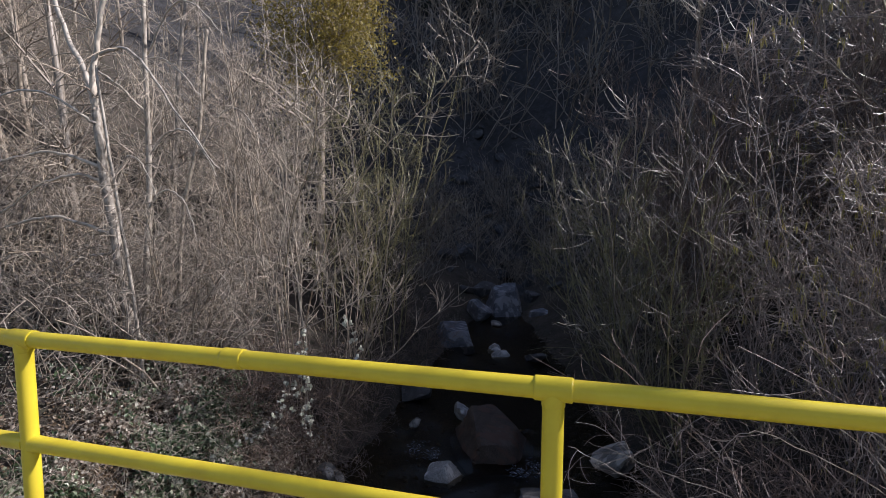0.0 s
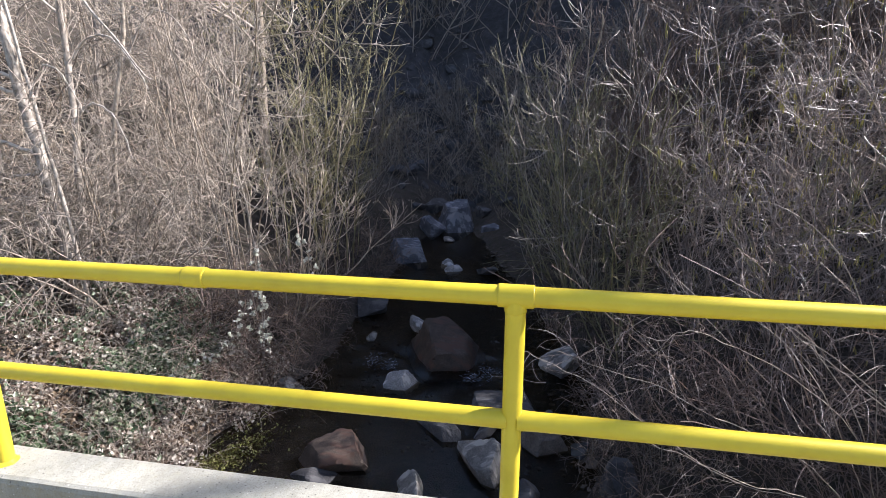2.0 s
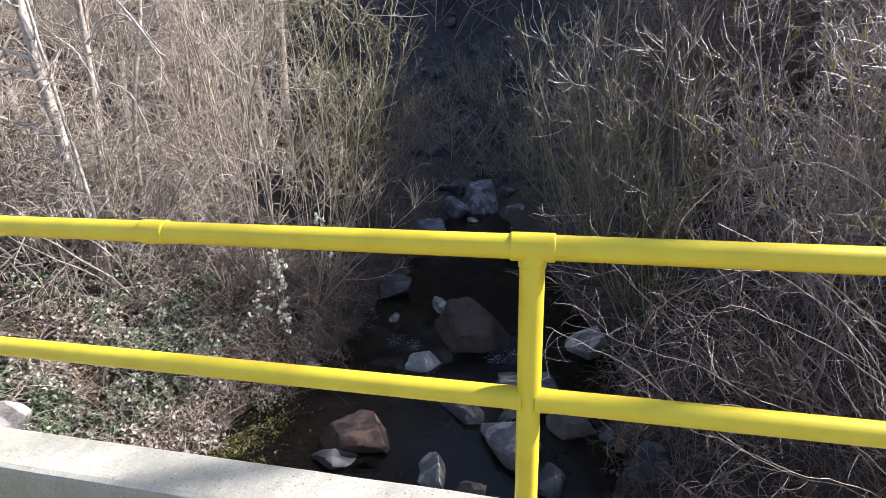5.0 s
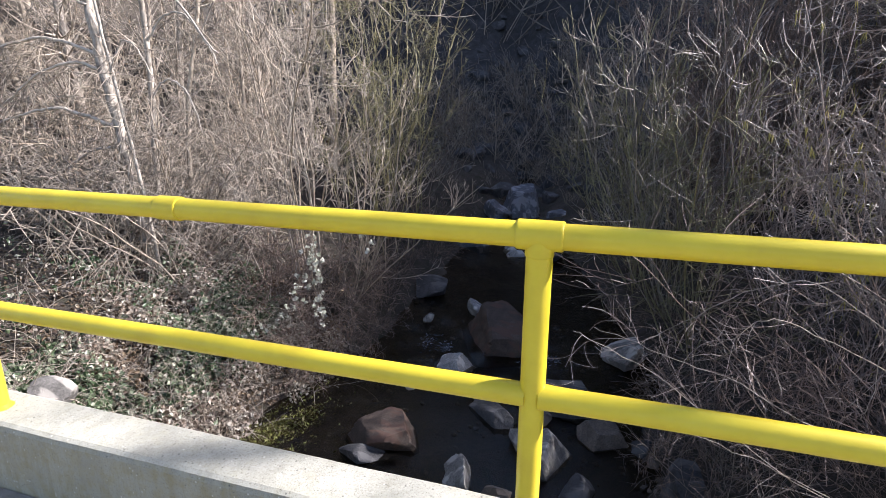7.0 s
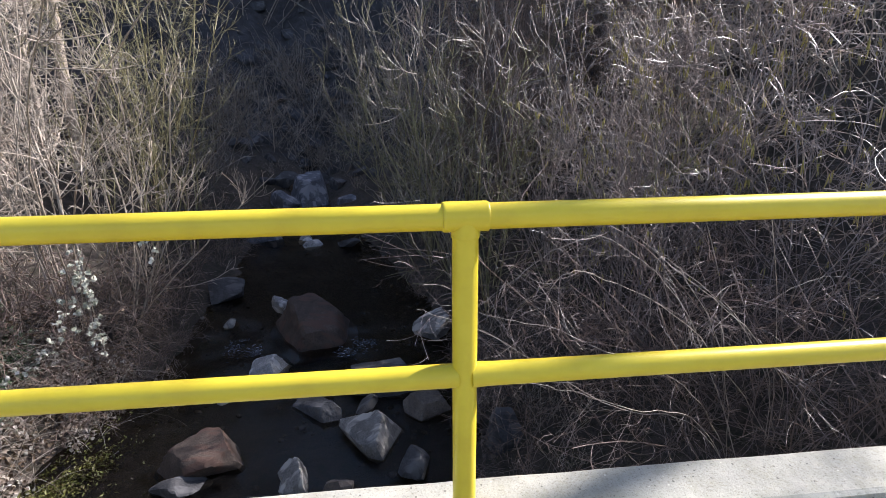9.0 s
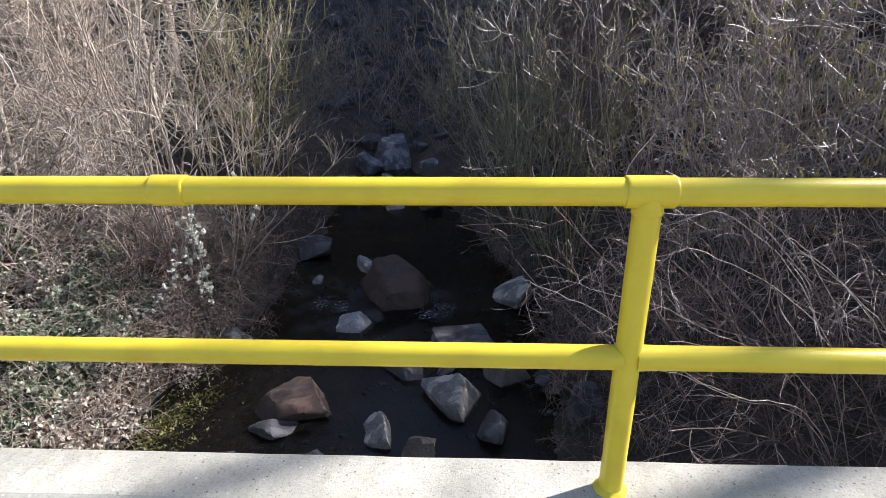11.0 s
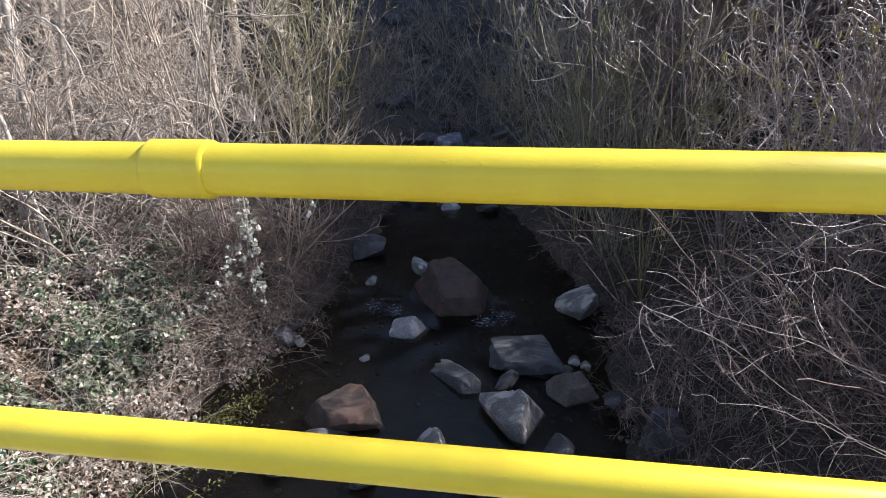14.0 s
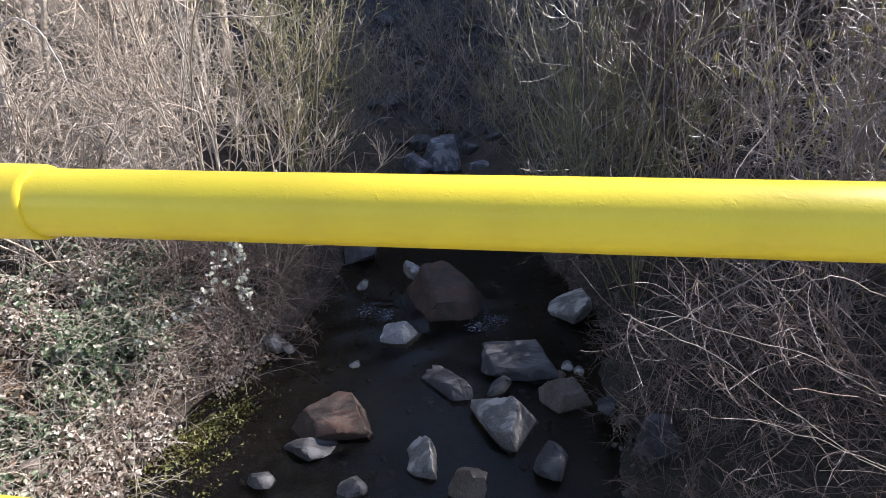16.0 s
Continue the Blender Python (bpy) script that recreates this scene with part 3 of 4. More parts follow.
# ---- stones in the creek ----
def boulder_bm(seed, sx, sy, sz, cuts=9, sub=4, rough=0.03, facets=()):
    """An angular stone: a ball cut by planes, then fitted to its half sizes."""
    rng = random.Random(seed)
    bm = bmesh.new()
    bmesh.ops.create_icosphere(bm, subdivisions=sub, radius=1.0)
    planes = []
    for a, b, c, d in facets:
        planes.append((Vector((a, b, c)).normalized(), d * 0.6))
    for i in range(3 if facets else cuts):
        n = Vector((rng.gauss(0, 1), rng.gauss(0, 1), rng.gauss(0, 0.9))).normalized()
        planes.append((n, rng.uniform(0.36, 0.70)))
    planes.append((Vector((0, 0, -1)), 0.5))
    off = Vector((seed * 3.7, seed * 1.3, 0))
    for v in bm.verts:
        c = v.co.copy()
        t = min([1.0] + [d / c.dot(n) for n, d in planes if c.dot(n) > 0.01])
        c *= t
        v.co = c + c.normalized() * rough * noise.fractal(c * 2.6 + off, 0.8, 2.0, 4)
    lo = [min(v.co[i] for v in bm.verts) for i in range(3)]
    hi = [max(v.co[i] for v in bm.verts) for i in range(3)]
    half = (sx, sy, sz)
    for v in bm.verts:
        v.co = Vector([(v.co[i] - (lo[i] + hi[i]) / 2) * 2 * half[i] / (hi[i] - lo[i]) for i in range(3)])
    return bm


# facets of the stones with a marked shape: normal and distance
FLAT_TOP = [(0.0, -0.25, 1, 0.5), (0.1, 0.9, 0.3, 0.75), (0.85, 0.4, 0.3, 0.7), (0.6, -0.75, 0.35, 0.72), (-0.6, -0.75, 0.3, 0.66), (-0.7, 0.65, 0.35, 0.66), (-0.2, -0.8, 0.6, 0.62)]
SLANTED = [(0.25, -0.4, 0.9, 0.5), (-0.75, -0.5, 0.25, 0.48), (0.9, -0.1, 0.3, 0.7), (0.25, -0.95, 0.15, 0.72), (0, 1, 0.2, 0.8), (-0.55, 0.7, 0.35, 0.74), (0.7, 0.6, 0.5, 0.7)]
RIDGED = [(-0.45, -0.35, 0.85, 0.4), (0.8, -0.4, 0.35, 0.42), (0.1, 0.95, 0.4, 0.55), (-0.3, -0.9, 0.1, 0.78), (0.6, 0.5, 0.6, 0.6)]
WEDGE = [(-0.5, -0.25, 0.85, 0.34), (0.85, -0.3, 0.3, 0.55), (0.1, 0.9, 0.5, 0.5), (-0.1, -1, 0.25, 0.6)]
SLAB = [(0.12, -0.2, 1, 0.42), (0.9, 0.2, 0.3, 0.75), (-0.8, -0.5, 0.4, 0.7), (0.3, -0.9, 0.25, 0.66), (-0.3, 0.9, 0.4, 0.7), (0.6, -0.6, 0.5, 0.72)]
SHAPES = {3: SLANTED, 6: FLAT_TOP, 2: RIDGED, 5: WEDGE, 12: SLAB, 21: WEDGE, 14: SLAB, 16: RIDGED, 34: FLAT_TOP, 33: SLAB}

STONES = [
    # x, y, z of its middle, half sizes, turn, seed, stone, label
    (-1.82, 10.5, -3.20, 0.92, 0.86, 0.50, 0, 3, STONE_BROWN, "big rusty brown boulder sitting in the creek"),
    (-2.55, 11.35, -3.12, 0.18, 0.25, 0.22, 10, 8, STONE_WHITE, "small pale stone against a brown boulder"),
    (-2.35, 9.15, -3.34, 0.34, 0.26, 0.2, 0, 5, STONE_WHITE, "white angular stone in the creek"),
    (-0.25, 8.55, -3.40, 0.66, 0.58, 0.26, 0, 12, STONE_GREY, "flat grey boulder at the water's edge"),
    (0.62, 10.1, -3.15, 0.40, 0.32, 0.28, 0, 7, STONE_PALE, "rounded pale boulder on the bank"),
    (-1.38, 7.80, -3.36, 0.50, 0.22, 0.17, -42, 21, STONE_GREY, "grey wedge-shaped stone in the creek"),
    (-0.62, 7.78, -3.38, 0.20, 0.16, 0.12, 15, 9, STONE_GREY, "small grey stone in the creek"),
    (0.32, 7.62, -3.34, 0.36, 0.28, 0.16, 10, 14, STONE_TAN, "flat tan stone at the creek's edge"),
    (-0.52, 6.92, -3.30, 0.47, 0.42, 0.28, 0, 2, STONE_PALE, "large pale angular stone with a ridge"),
    (-2.80, 6.78, -3.34, 0.58, 0.46, 0.27, 0, 6, STONE_BROWN, "reddish brown boulder in shallow water"),
    (-2.90, 6.22, -3.42, 0.37, 0.19, 0.12, 5, 15, STONE_GREY, "flat grey stone half under water"),
    (-1.48, 6.16, -3.34, 0.21, 0.27, 0.22, 24, 16, STONE_PALE, "pale triangular stone in the creek"),
    (0.06, 6.34, -3.36, 0.20, 0.30, 0.20, -24, 17, STONE_GREY, "grey triangular stone in the creek"),
    (-0.92, 5.80, -3.33, 0.22, 0.28, 0.23, 12, 11, STONE_TAN, "tan angular stone in the creek"),
    (-2.20, 5.62, -3.38, 0.17, 0.15, 0.13, 60, 19, STONE_GREY, "small grey stone in the creek"),
    (-3.28, 5.66, -3.40, 0.16, 0.17, 0.11, 30, 20, STONE_GREY, "small grey stone in the shallows"),
    (-4.36, 8.46, -3.28, 0.20, 0.16, 0.15, 0, 22, STONE_PALE, "pale stone at the foot of the bank"),
    (-4.08, 8.40, -3.32, 0.10, 0.09, 0.09, 0, 23, STONE_PALE, "small pale stone at the foot of the bank"),
    (-3.98, 12.50, -3.14, 0.42, 0.36, 0.26, 12, 24, STONE_GREY, "bluish grey boulder in the creek"),
    (-2.90, 8.16, -3.40, 0.09, 0.08, 0.07, 0, 25, STONE_PALE, "pebble in the creek"),
    (-3.52, 10.95, -3.30, 0.14, 0.12, 0.11, 40, 26, STONE_PALE, "small pale stone in the riffle"),
    (0.84, 7.30, -3.24, 0.14, 0.12, 0.10, 0, 27, STONE_GREY, "mossy rounded stone on the bank"),
    (0.98, 7.05, -3.24, 0.10, 0.09, 0.08, 0, 28, STONE_TAN, "small rounded stone on the bank"),
    (0.40, 8.25, -3.26, 0.09, 0.08, 0.08, 0, 29, STONE_PALE, "small stone at the water's edge"),
    (0.56, 8.12, -3.26, 0.08, 0.08, 0.07, 0, 30, STONE_PALE, "small stone at the water's edge"),
    (0.30, 8.05, -3.30, 0.07, 0.06, 0.06, 0, 31, STONE_TAN, "small stone at the water's edge"),
    (1.32, 6.50, -3.10, 0.28, 0.26, 0.26, 20, 32, STONE_GREY, "upright grey stone under the bushes"),
    (-4.22, 17.3, -3.02, 0.72, 0.62, 0.50, 8, 33, STONE_BLUE, "large bluish grey boulder in the shade"),
    (-3.20, 21.3, -2.55, 0.92, 0.8, 0.80, -20, 34, STONE_BLUE, "large grey boulder across the creek"),
    (-3.95, 20.4, -2.70, 0.52, 0.5, 0.48, 30, 35, STONE_BLUE, "grey boulder leaning on a larger one"),
    (-1.45, 20.6, -2.85, 0.62, 0.5, 0.32, 0, 36, STONE_BLUE, "flat grey boulder in the shade"),
    (-5.80, 24.0, -2.3, 0.65, 0.6, 0.42, 15, 37, STONE_GREY, "grey boulder on the far bank"),
    (-2.75, 16.9, -3.20, 0.26, 0.20, 0.16, 0, 38, STONE_WHITE, "white stone in dark water"),
    (-2.50, 16.4, -3.22, 0.30, 0.20, 0.14, 20, 39, STONE_WHITE, "white stone in dark water"),
    (-3.15, 19.5, -3.00, 0.22, 0.16, 0.13, -20, 40, STONE_PALE, "pale stone in dark water"),
    (-1.40, 16.3, -3.18, 0.36, 0.30, 0.16, 0, 41, STONE_GREY, "low grey stone in the shade"),
    (-3.70, 29.0, -1.7, 0.75, 0.6, 0.55, 10, 42, STONE_GREY, "grey boulder up the ravine"),
    (-5.10, 20.4, -2.65, 0.42, 0.4, 0.30, 10, 43, STONE_GREY, "grey boulder on the far bank"),
    (-4.9, 26.5, -2.0, 0.60, 0.5, 0.45, 50, 44, STONE_GREY, "grey boulder up the ravine"),
    (-2.5, 25.0, -2.2, 0.50, 0.5, 0.40, 70, 45, STONE_GREY, "grey boulder up the ravine"),
    (-7.05, 4.05, -1.55, 0.75, 0.55, 1.15, 20, 46, STONE_PALE, "tall pale weathered rock beside the bridge"),
    (-6.05, 4.40, -2.0, 0.26, 0.22, 0.20, 0, 47, STONE_PALE, "pale stone on the bank"),
    (-5.45, 5.0, -2.85, 0.22, 0.16, 0.12, 15, 48, STONE_TAN, "pale stone among brambles"),
]
for x, y, z, sx, sy, sz, turn, seed, stone, label in STONES:
    ob = part("boulder", boulder_bm(seed, sx, sy, sz, sub=4 if max(sx, sy) > 0.3 else 3, facets=SHAPES.get(seed, ())), stone)
    ob.matrix_basis = pose(x, y, z, 0, 0, turn)
    auto_smooth(tagged(ob, label, "boulder" if max(sx, sy) > 0.3 else "stone", "stones in the creek"), 32)


def build_pebbles():
    rng = np.random.default_rng(5)
    n = 900
    y = rng.uniform(4.5, 19, n)
    u = np.where(rng.random(n) < 0.3, rng.normal(0.95, 0.12, n), rng.uniform(-1, 1, n))
    x = creek_mid(y) + u * creek_half(y)
    s = np.minimum(rng.gamma(2.0, 0.016, n) + 0.015, 0.06)
    base = unit(np.array([[1, 0, 0], [-1, 0, 0], [0, 1, 0], [0, -1, 0], [0, 0, 1], [0, 0, -1], [.6, .6, .6], [-.6, .6, .6], [.6, -.6, .6], [-.6, -.6, .6]], float))
    octa = np.array([[0, 2, 6], [2, 4, 6], [4, 0, 6], [2, 1, 7], [1, 4, 7], [4, 2, 7], [1, 3, 9], [3, 4, 9], [4, 1, 9], [3, 0, 8], [0, 4, 8], [4, 3, 8], [2, 0, 5], [1, 2, 5], [3, 1, 5], [0, 3, 5]])
    pts, fs = [], []
    for i in range(n):
        q = base * s[i] * rng.uniform(0.7, 1.25, (10, 1)) * np.array([1.2, 1.0, 0.65])
        a = rng.uniform(0, 6.28)
        c, d = math.cos(a), math.sin(a)
        q = q @ np.array([[c, d, 0], [-d, c, 0], [0, 0, 1]])
        pts.append(q + [x[i], y[i], float(ground_height(x[i], y[i])) + s[i] * 0.15])
        fs.append(octa + 10 * i)
    me = raw_mesh("gravel", np.concatenate(pts), np.concatenate(fs))
    tagged(link_mesh("gravel", me, STONE_TAN, None, "grey and tan pebbles on the creek bed", "stuff"), category="gravel")


build_pebbles()


# ---- bushes and trees ----
UP = np.array([0, 0, 1.0])


def shrub(name, label, category, rng, stems, height, lean, foot, bark, r0, levels, up=0.5, tip=0.004, curl=0.35, group="", toward=None, catkins=0, leaf=None, tangle=False, clear=0.08):
    """A leafless many-stemmed shrub. lean: spread of the stems' tilt in degrees; toward: middle and spread of the stems' headings.
    levels, from limbs to twigs: number per parent, least and greatest length, widest and narrowest angle, rise, steps."""
    a = rng.uniform(0, 2 * np.pi, stems) if toward is None else np.radians(rng.normal(*toward, stems))
    tilt = np.radians(rng.uniform(lean[0], lean[1], stems))
    start = np.stack([np.cos(a), np.sin(a), 0 * a], -1) * rng.uniform(0.0, foot, stems)[:, None]
    start[:, 2] -= 0.15
    way = np.stack([np.cos(a) * np.sin(tilt), np.sin(a) * np.sin(tilt), np.cos(tilt)], -1)
    S = grow(rng, start, way, rng.uniform(*height, stems), r0 * rng.uniform(0.7, 1.2, stems), tip * 1.4, 14, 0.07, (0, 0, up), curl * 0.4)
    sets, last = [], S
    for i, (per, lo, hi, fan0, fan1, rise, k) in enumerate(levels):
        last = fork(rng, *last, per, clear if i == 0 else 0.15, 1.0, (fan0, fan1), (lo, hi), k, 0.05, (0, 0, rise), tip * (1.2 - 0.17 * i), 0.42 if i == 0 else 0.6, curl=curl, shrink=0.75 if i == 0 else 0.5)
        sets.append(last)
    ob = tagged(new(name), label, category, group)
    if tangle:
        link_mesh("twig_tangle", tubes("twig_tangle", [S] + sets, 3), bark, ob, kind="stuff")
    else:
        for p, r in zip(*S):
            link_mesh("stem", tubes("stem", [(p[None], r[None])], 6), bark, ob)
        link_mesh("twig_growth", tubes("twig_growth", sets, 3), bark, ob, kind="stuff")
    if catkins:
        at = sets[1][0].reshape(-1, 3)
        at = at[rng.choice(len(at), catkins)]
        at = np.concatenate([at, at + rng.normal(0, 0.015, at.shape), at + rng.normal(0, 0.02, at.shape)])
        n = len(at)
        ln = rng.uniform(0.07, 0.17, n)
        P, R = grow(rng, at, np.tile([0, 0, -1.0], (n, 1)) + rng.normal(0, 0.14, (n, 3)), ln, np.full(n, 0.007), 0.007, 3, 0.05)
        R[:, 0] *= 0.5
        R[:, -1] *= 0.4
        link_mesh("catkin_mass", tubes("catkin_mass", [(P, R)], 4), CATKIN, ob, "hanging yellow-green catkins", "stuff")
    if leaf:
        at = sets[1][0].reshape(-1, 3)
        at = at[rng.choice(len(at), leaf[0])] + rng.normal(0, 0.04, (leaf[0], 3))
        link_mesh("foliage", leaves("foliage", rng, at, leaf[1]), leaf[2], ob, kind="stuff")
    return ob


def plant(proto, places, rng, scale=(0.85, 1.15), lean=(0, 0), spin=(0, 360)):
    """Set a shrub and its copies on the ground. places: x, y."""
    for i, (x, y) in enumerate(places):
        s = rng.uniform(*scale)
        m = pose(x, y, rough_height(x, y), lean[0], lean[1], rng.uniform(*spin)) @ Matrix.Scale(s, 4)
        if i == 0:
            proto.matrix_basis = m
        else:
            copy_thing(proto, m)


def scatter(rng, n, x0, x1, y0, y1, gap, keep=None):
    out = []
    for _ in range(n * 40):
        x, y = rng.uniform(x0, x1), rng.uniform(y0, y1)
        if all(math.hypot(x - a, y - b) > gap for a, b in out) and (keep is None or keep(x, y)):
            out.append((x, y))
            if len(out) == n:
                break
    return out


def smooth_path(points, rounds=3):
    """A rounded path through corner points."""
    P = np.array(points, float)
    for _ in range(rounds):
        Q = np.empty((2 * len(P) - 2, 3))
        Q[0::2], Q[1::2] = 0.75 * P[:-1] + 0.25 * P[1:], 0.25 * P[:-1] + 0.75 * P[1:]
        P = np.concatenate([P[:1], Q, P[-1:]])
    return P


rng = np.random.default_rng(11)
THICKET = "bare bushes on the left bank"
RIGHT = "bare bushes on the right bank"
VALLEY = "trees in the valley"
# slender upright shrubs along the left water's edge, with side shoots that curve up
slim = [shrub("slender_shrub", "slender upright leafless shrub with pale grey twigs", "shrub", rng, 3, (6.6, 9.2), (2, 15), 0.45, BARK_GREY, 0.022,
              [(17, 0.7, 2.0, 45, 75, 0.6, 8), (5, 0.25, 0.75, 40, 68, 0.35, 4), (1, 0.12, 0.35, 35, 60, 0.1, 2)], up=0.4, tip=0.0048, curl=0.6, group=THICKET, clear=0.2) for _ in range(3)]
slim_o = [shrub("slender_shrub", "slender upright leafless shrub with olive stems", "shrub", rng, 4, (5.8, 8.4), (2, 14), 0.5, BARK_OLIVE, 0.018,
                [(12, 0.6, 1.8, 38, 66, 0.6, 7), (4, 0.25, 0.7, 38, 66, 0.3, 4), (1, 0.1, 0.3, 30, 55, 0.1, 2)], up=0.4, tip=0.0046, curl=0.5, group=THICKET, clear=0.18) for _ in range(2)]
plant(slim[0], [(-6.1, 10.2), (-7.3, 12.6), (-9.8, 12.6)], rng)
plant(slim[1], [(-5.45, 9.5), (-6.8, 11.6), (-11.6, 13.0)], rng)
plant(slim[2], [(-7.4, 10.4), (-5.3, 11.2), (-8.4, 13.0)], rng)
plant(slim_o[0], [(-5.4, 12.8), (-5.6, 15.2), (-6.4, 12.9)], rng)
plant(slim_o[1], [(-5.2, 13.8), (-6.0, 14.2), (-6.4, 17.2)], rng)
# a low shrub that leans out over the water
leaning = shrub("leaning_shrub", "leafless shrub leaning over the water with upturned twigs", "shrub", rng, 6, (2.4, 4.6), (8, 40), 0.3, BARK_GREY, 0.016,
                [(9, 0.6, 1.5, 38, 62, 0.9, 7), (4, 0.25, 0.7, 32, 55, 0.5, 4), (1, 0.1, 0.3, 30, 55, 0.2, 2)], up=0.9, tip=0.0046, curl=0.4, toward=(10, 55), group=THICKET)
plant(leaning, [(-5.2, 10.2)], rng, (0.9, 1.1), spin=(-20, 20))
# weeping brush, fine pale twigs that hang in curtains
brush = [shrub("brush_thicket", "dense tangle of fine pale drooping twigs", "bush", rng, 7, (1.9, 3.5), (4, 55), 0.6, BARK_GREY, 0.016,
               [(7, 0.6, 1.6, 40, 80, -0.4, 7), (4, 0.3, 0.9, 38, 80, -0.8, 5), (1, 0.15, 0.45, 35, 75, -0.3, 3)], up=0.1, tip=0.0049, curl=0.65, group=THICKET) for _ in range(3)]
plant(brush[0], [(-7.9, 9.9), (-8.4, 9.3), (-10.2, 9.4), (-12.4, 10.6), (-13.4, 8.6)], rng, (0.9, 1.2))
plant(brush[1], [(-7.5, 8.3), (-9.3, 10.2), (-10.9, 8.4), (-14.6, 11.6), (-8.9, 8.2), (-9.9, 8.9)], rng, (0.9, 1.2))
plant(brush[2], [(-12.4, 8.4), (-14.4, 9.6), (-15.6, 12.4), (-8.4, 7.9), (-9.5, 8.5), (-11.6, 9.6), (-8.4, 11.4), (-13.2, 12.6)], rng, (0.9, 1.2))
# right bank: whips that sweep out over the water and turn up
whips = [shrub("whip_shrub", "leafless shrub of long upcurved olive-brown whips", "shrub", rng, 11, (3.6, 6.8), (3, 46), 0.4, (BARK_OLIVE, BARK_GLOSSY, BARK_BROWN)[i], 0.0125,
               [(9, 0.6, 1.8, 36, 66, 0.6, 8), (4, 0.3, 0.85, 34, 60, 0.4, 5), (1, 0.12, 0.35, 25, 50, 0.3, 3)], up=1.2, tip=0.0046, curl=0.4, toward=(180, 70), group=RIGHT) for i in range(3)]
plant(whips[0], [(1.8, 10.3), (0.9, 13.4)], rng, (1.0, 1.1), spin=(-25, 25))
plant(whips[1], [(3.2, 10.2), (1.5, 15.8)], rng, (0.85, 1.0), spin=(-25, 25))
plant(whips[2], [(1.6, 12.0)], rng, (1.0, 1.1), spin=(-25, 25))
# right bank: wide bushes with catkins, long sprays
alder = [shrub("catkin_bush", "wide leafless bush with catkins and glossy brown twigs", "bush", rng, 7, (3.4, 6.0), (6, 48), 0.6, BARK_GLOSSY, 0.0100,
               [(13, 0.7, 1.9, 38, 70, 0.3, 8), (4, 0.35, 1.0, 35, 65, 0.15, 5), (1, 0.12, 0.4, 30, 60, 0.0, 3)], up=0.2, tip=0.0040, curl=0.9, group=RIGHT, catkins=110) for _ in range(3)]
plant(alder[0], [(4.9, 6.4), (5.3, 8.6), (4.1, 7.6)], rng)
plant(alder[1], [(5.6, 7.0), (4.3, 9.3)], rng)
plant(alder[2], [(6.0, 10.0), (3.6, 8.3)], rng)
plant(copy_thing(alder[0], Matrix()), [(5.6, 13.6), (7.2, 12.8)], rng, (1.2, 1.35))
# a taller thicket upstream, between the creek and the sun
tall = shrub("tall_thicket", "tall dense leafless thicket on the bank", "bush", rng, 14, (3.8, 6.2), (2, 26), 0.9, BARK_DARK, 0.020,
             [(9, 0.9, 2.2, 28, 56, 0.4, 5), (4, 0.4, 1.1, 28, 56, 0.2, 3), (1, 0.2, 0.5, 28, 56, 0.0, 2)], up=0.6, tip=0.005, group=RIGHT)
plant(tall, [(2.3, 13.2), (5.9, 13.8), (3.6, 15.0), (7.2, 13.6), (2.6, 16.0), (5.0, 15.6), (2.4, 18.4), (4.2, 17.6)], rng, (0.9, 1.15))
# low arching bushes beside the bridge
arch = [shrub("arching_bush", "low leafless bush with long arching bare shoots", "bush", rng, 9, (1.8, 3.4), (20, 70), 0.4, BARK_DARK, 0.0065,
              [(6, 0.6, 1.7, 28, 66, -0.1, 8), (4, 0.25, 0.9, 25, 65, -0.1, 6), (1, 0.08, 0.3, 25, 60, 0.0, 3)], up=0.2, tip=0.0023, curl=1.0, group=RIGHT) for _ in range(3)]
plant(arch[0], [(3.5, 4.0), (3.1, 5.4), (2.5, 7.8)], rng)
plant(arch[1], [(4.1, 3.2), (3.0, 6.6), (3.7, 5.0)], rng)
plant(arch[2], [(3.2, 4.5), (2.7, 6.0), (3.8, 6.0)], rng)


def overhang(x, y, limbs, label="bare bush with long pale limbs arching over the water", thick=0.0044, group=RIGHT):
    """A bush whose long pale limbs arch out over the water. limbs: a place each limb passes and the place of its tip."""
    base = np.array([x, y, rough_height(x, y) - 0.1])
    ob = tagged(new("overhanging_bush"), label, "bush", group)
    ob.location = base
    for via, tip in limbs:
        via, tip = np.array(via) - base, np.array(tip) - base
        P = smooth_path([np.zeros(3) + rng.normal(0, 0.1, 3) * [1, 1, 0], via * 0.6 + [0.3, 0.1, 0.15], via, (via + tip) / 2 + [0, 0, 0.07], tip])
        P = P + np.cumsum(rng.normal(0, 0.009, P.shape), 0)
        P += np.sin(np.linspace(0, rng.uniform(5, 9), len(P)))[:, None] * rng.normal(0, 0.05, 3)
        R = np.linspace(thick, thick * 0.27, len(P))
        S = (P[None], R[None])
        limb = link_mesh("limb", tubes("limb", [S], 6), BARK_GREY, ob)
        T = fork(rng, *S, 8, 0.35, 0.98, (28, 62), (0.25, 0.9), 7, 0.07, (0, 0, -0.25), 0.0013, curl=0.8, thin=0.5)
        L = fork(rng, *T, 3, 0.2, 1.0, (25, 55), (0.1, 0.35), 4, 0.08, (0, 0, -0.1), 0.001, curl=0.5)
        link_mesh("twig_growth", tubes("twig_growth", [T, L], 3), BARK_GLOSSY, limb, kind="stuff")
    return ob


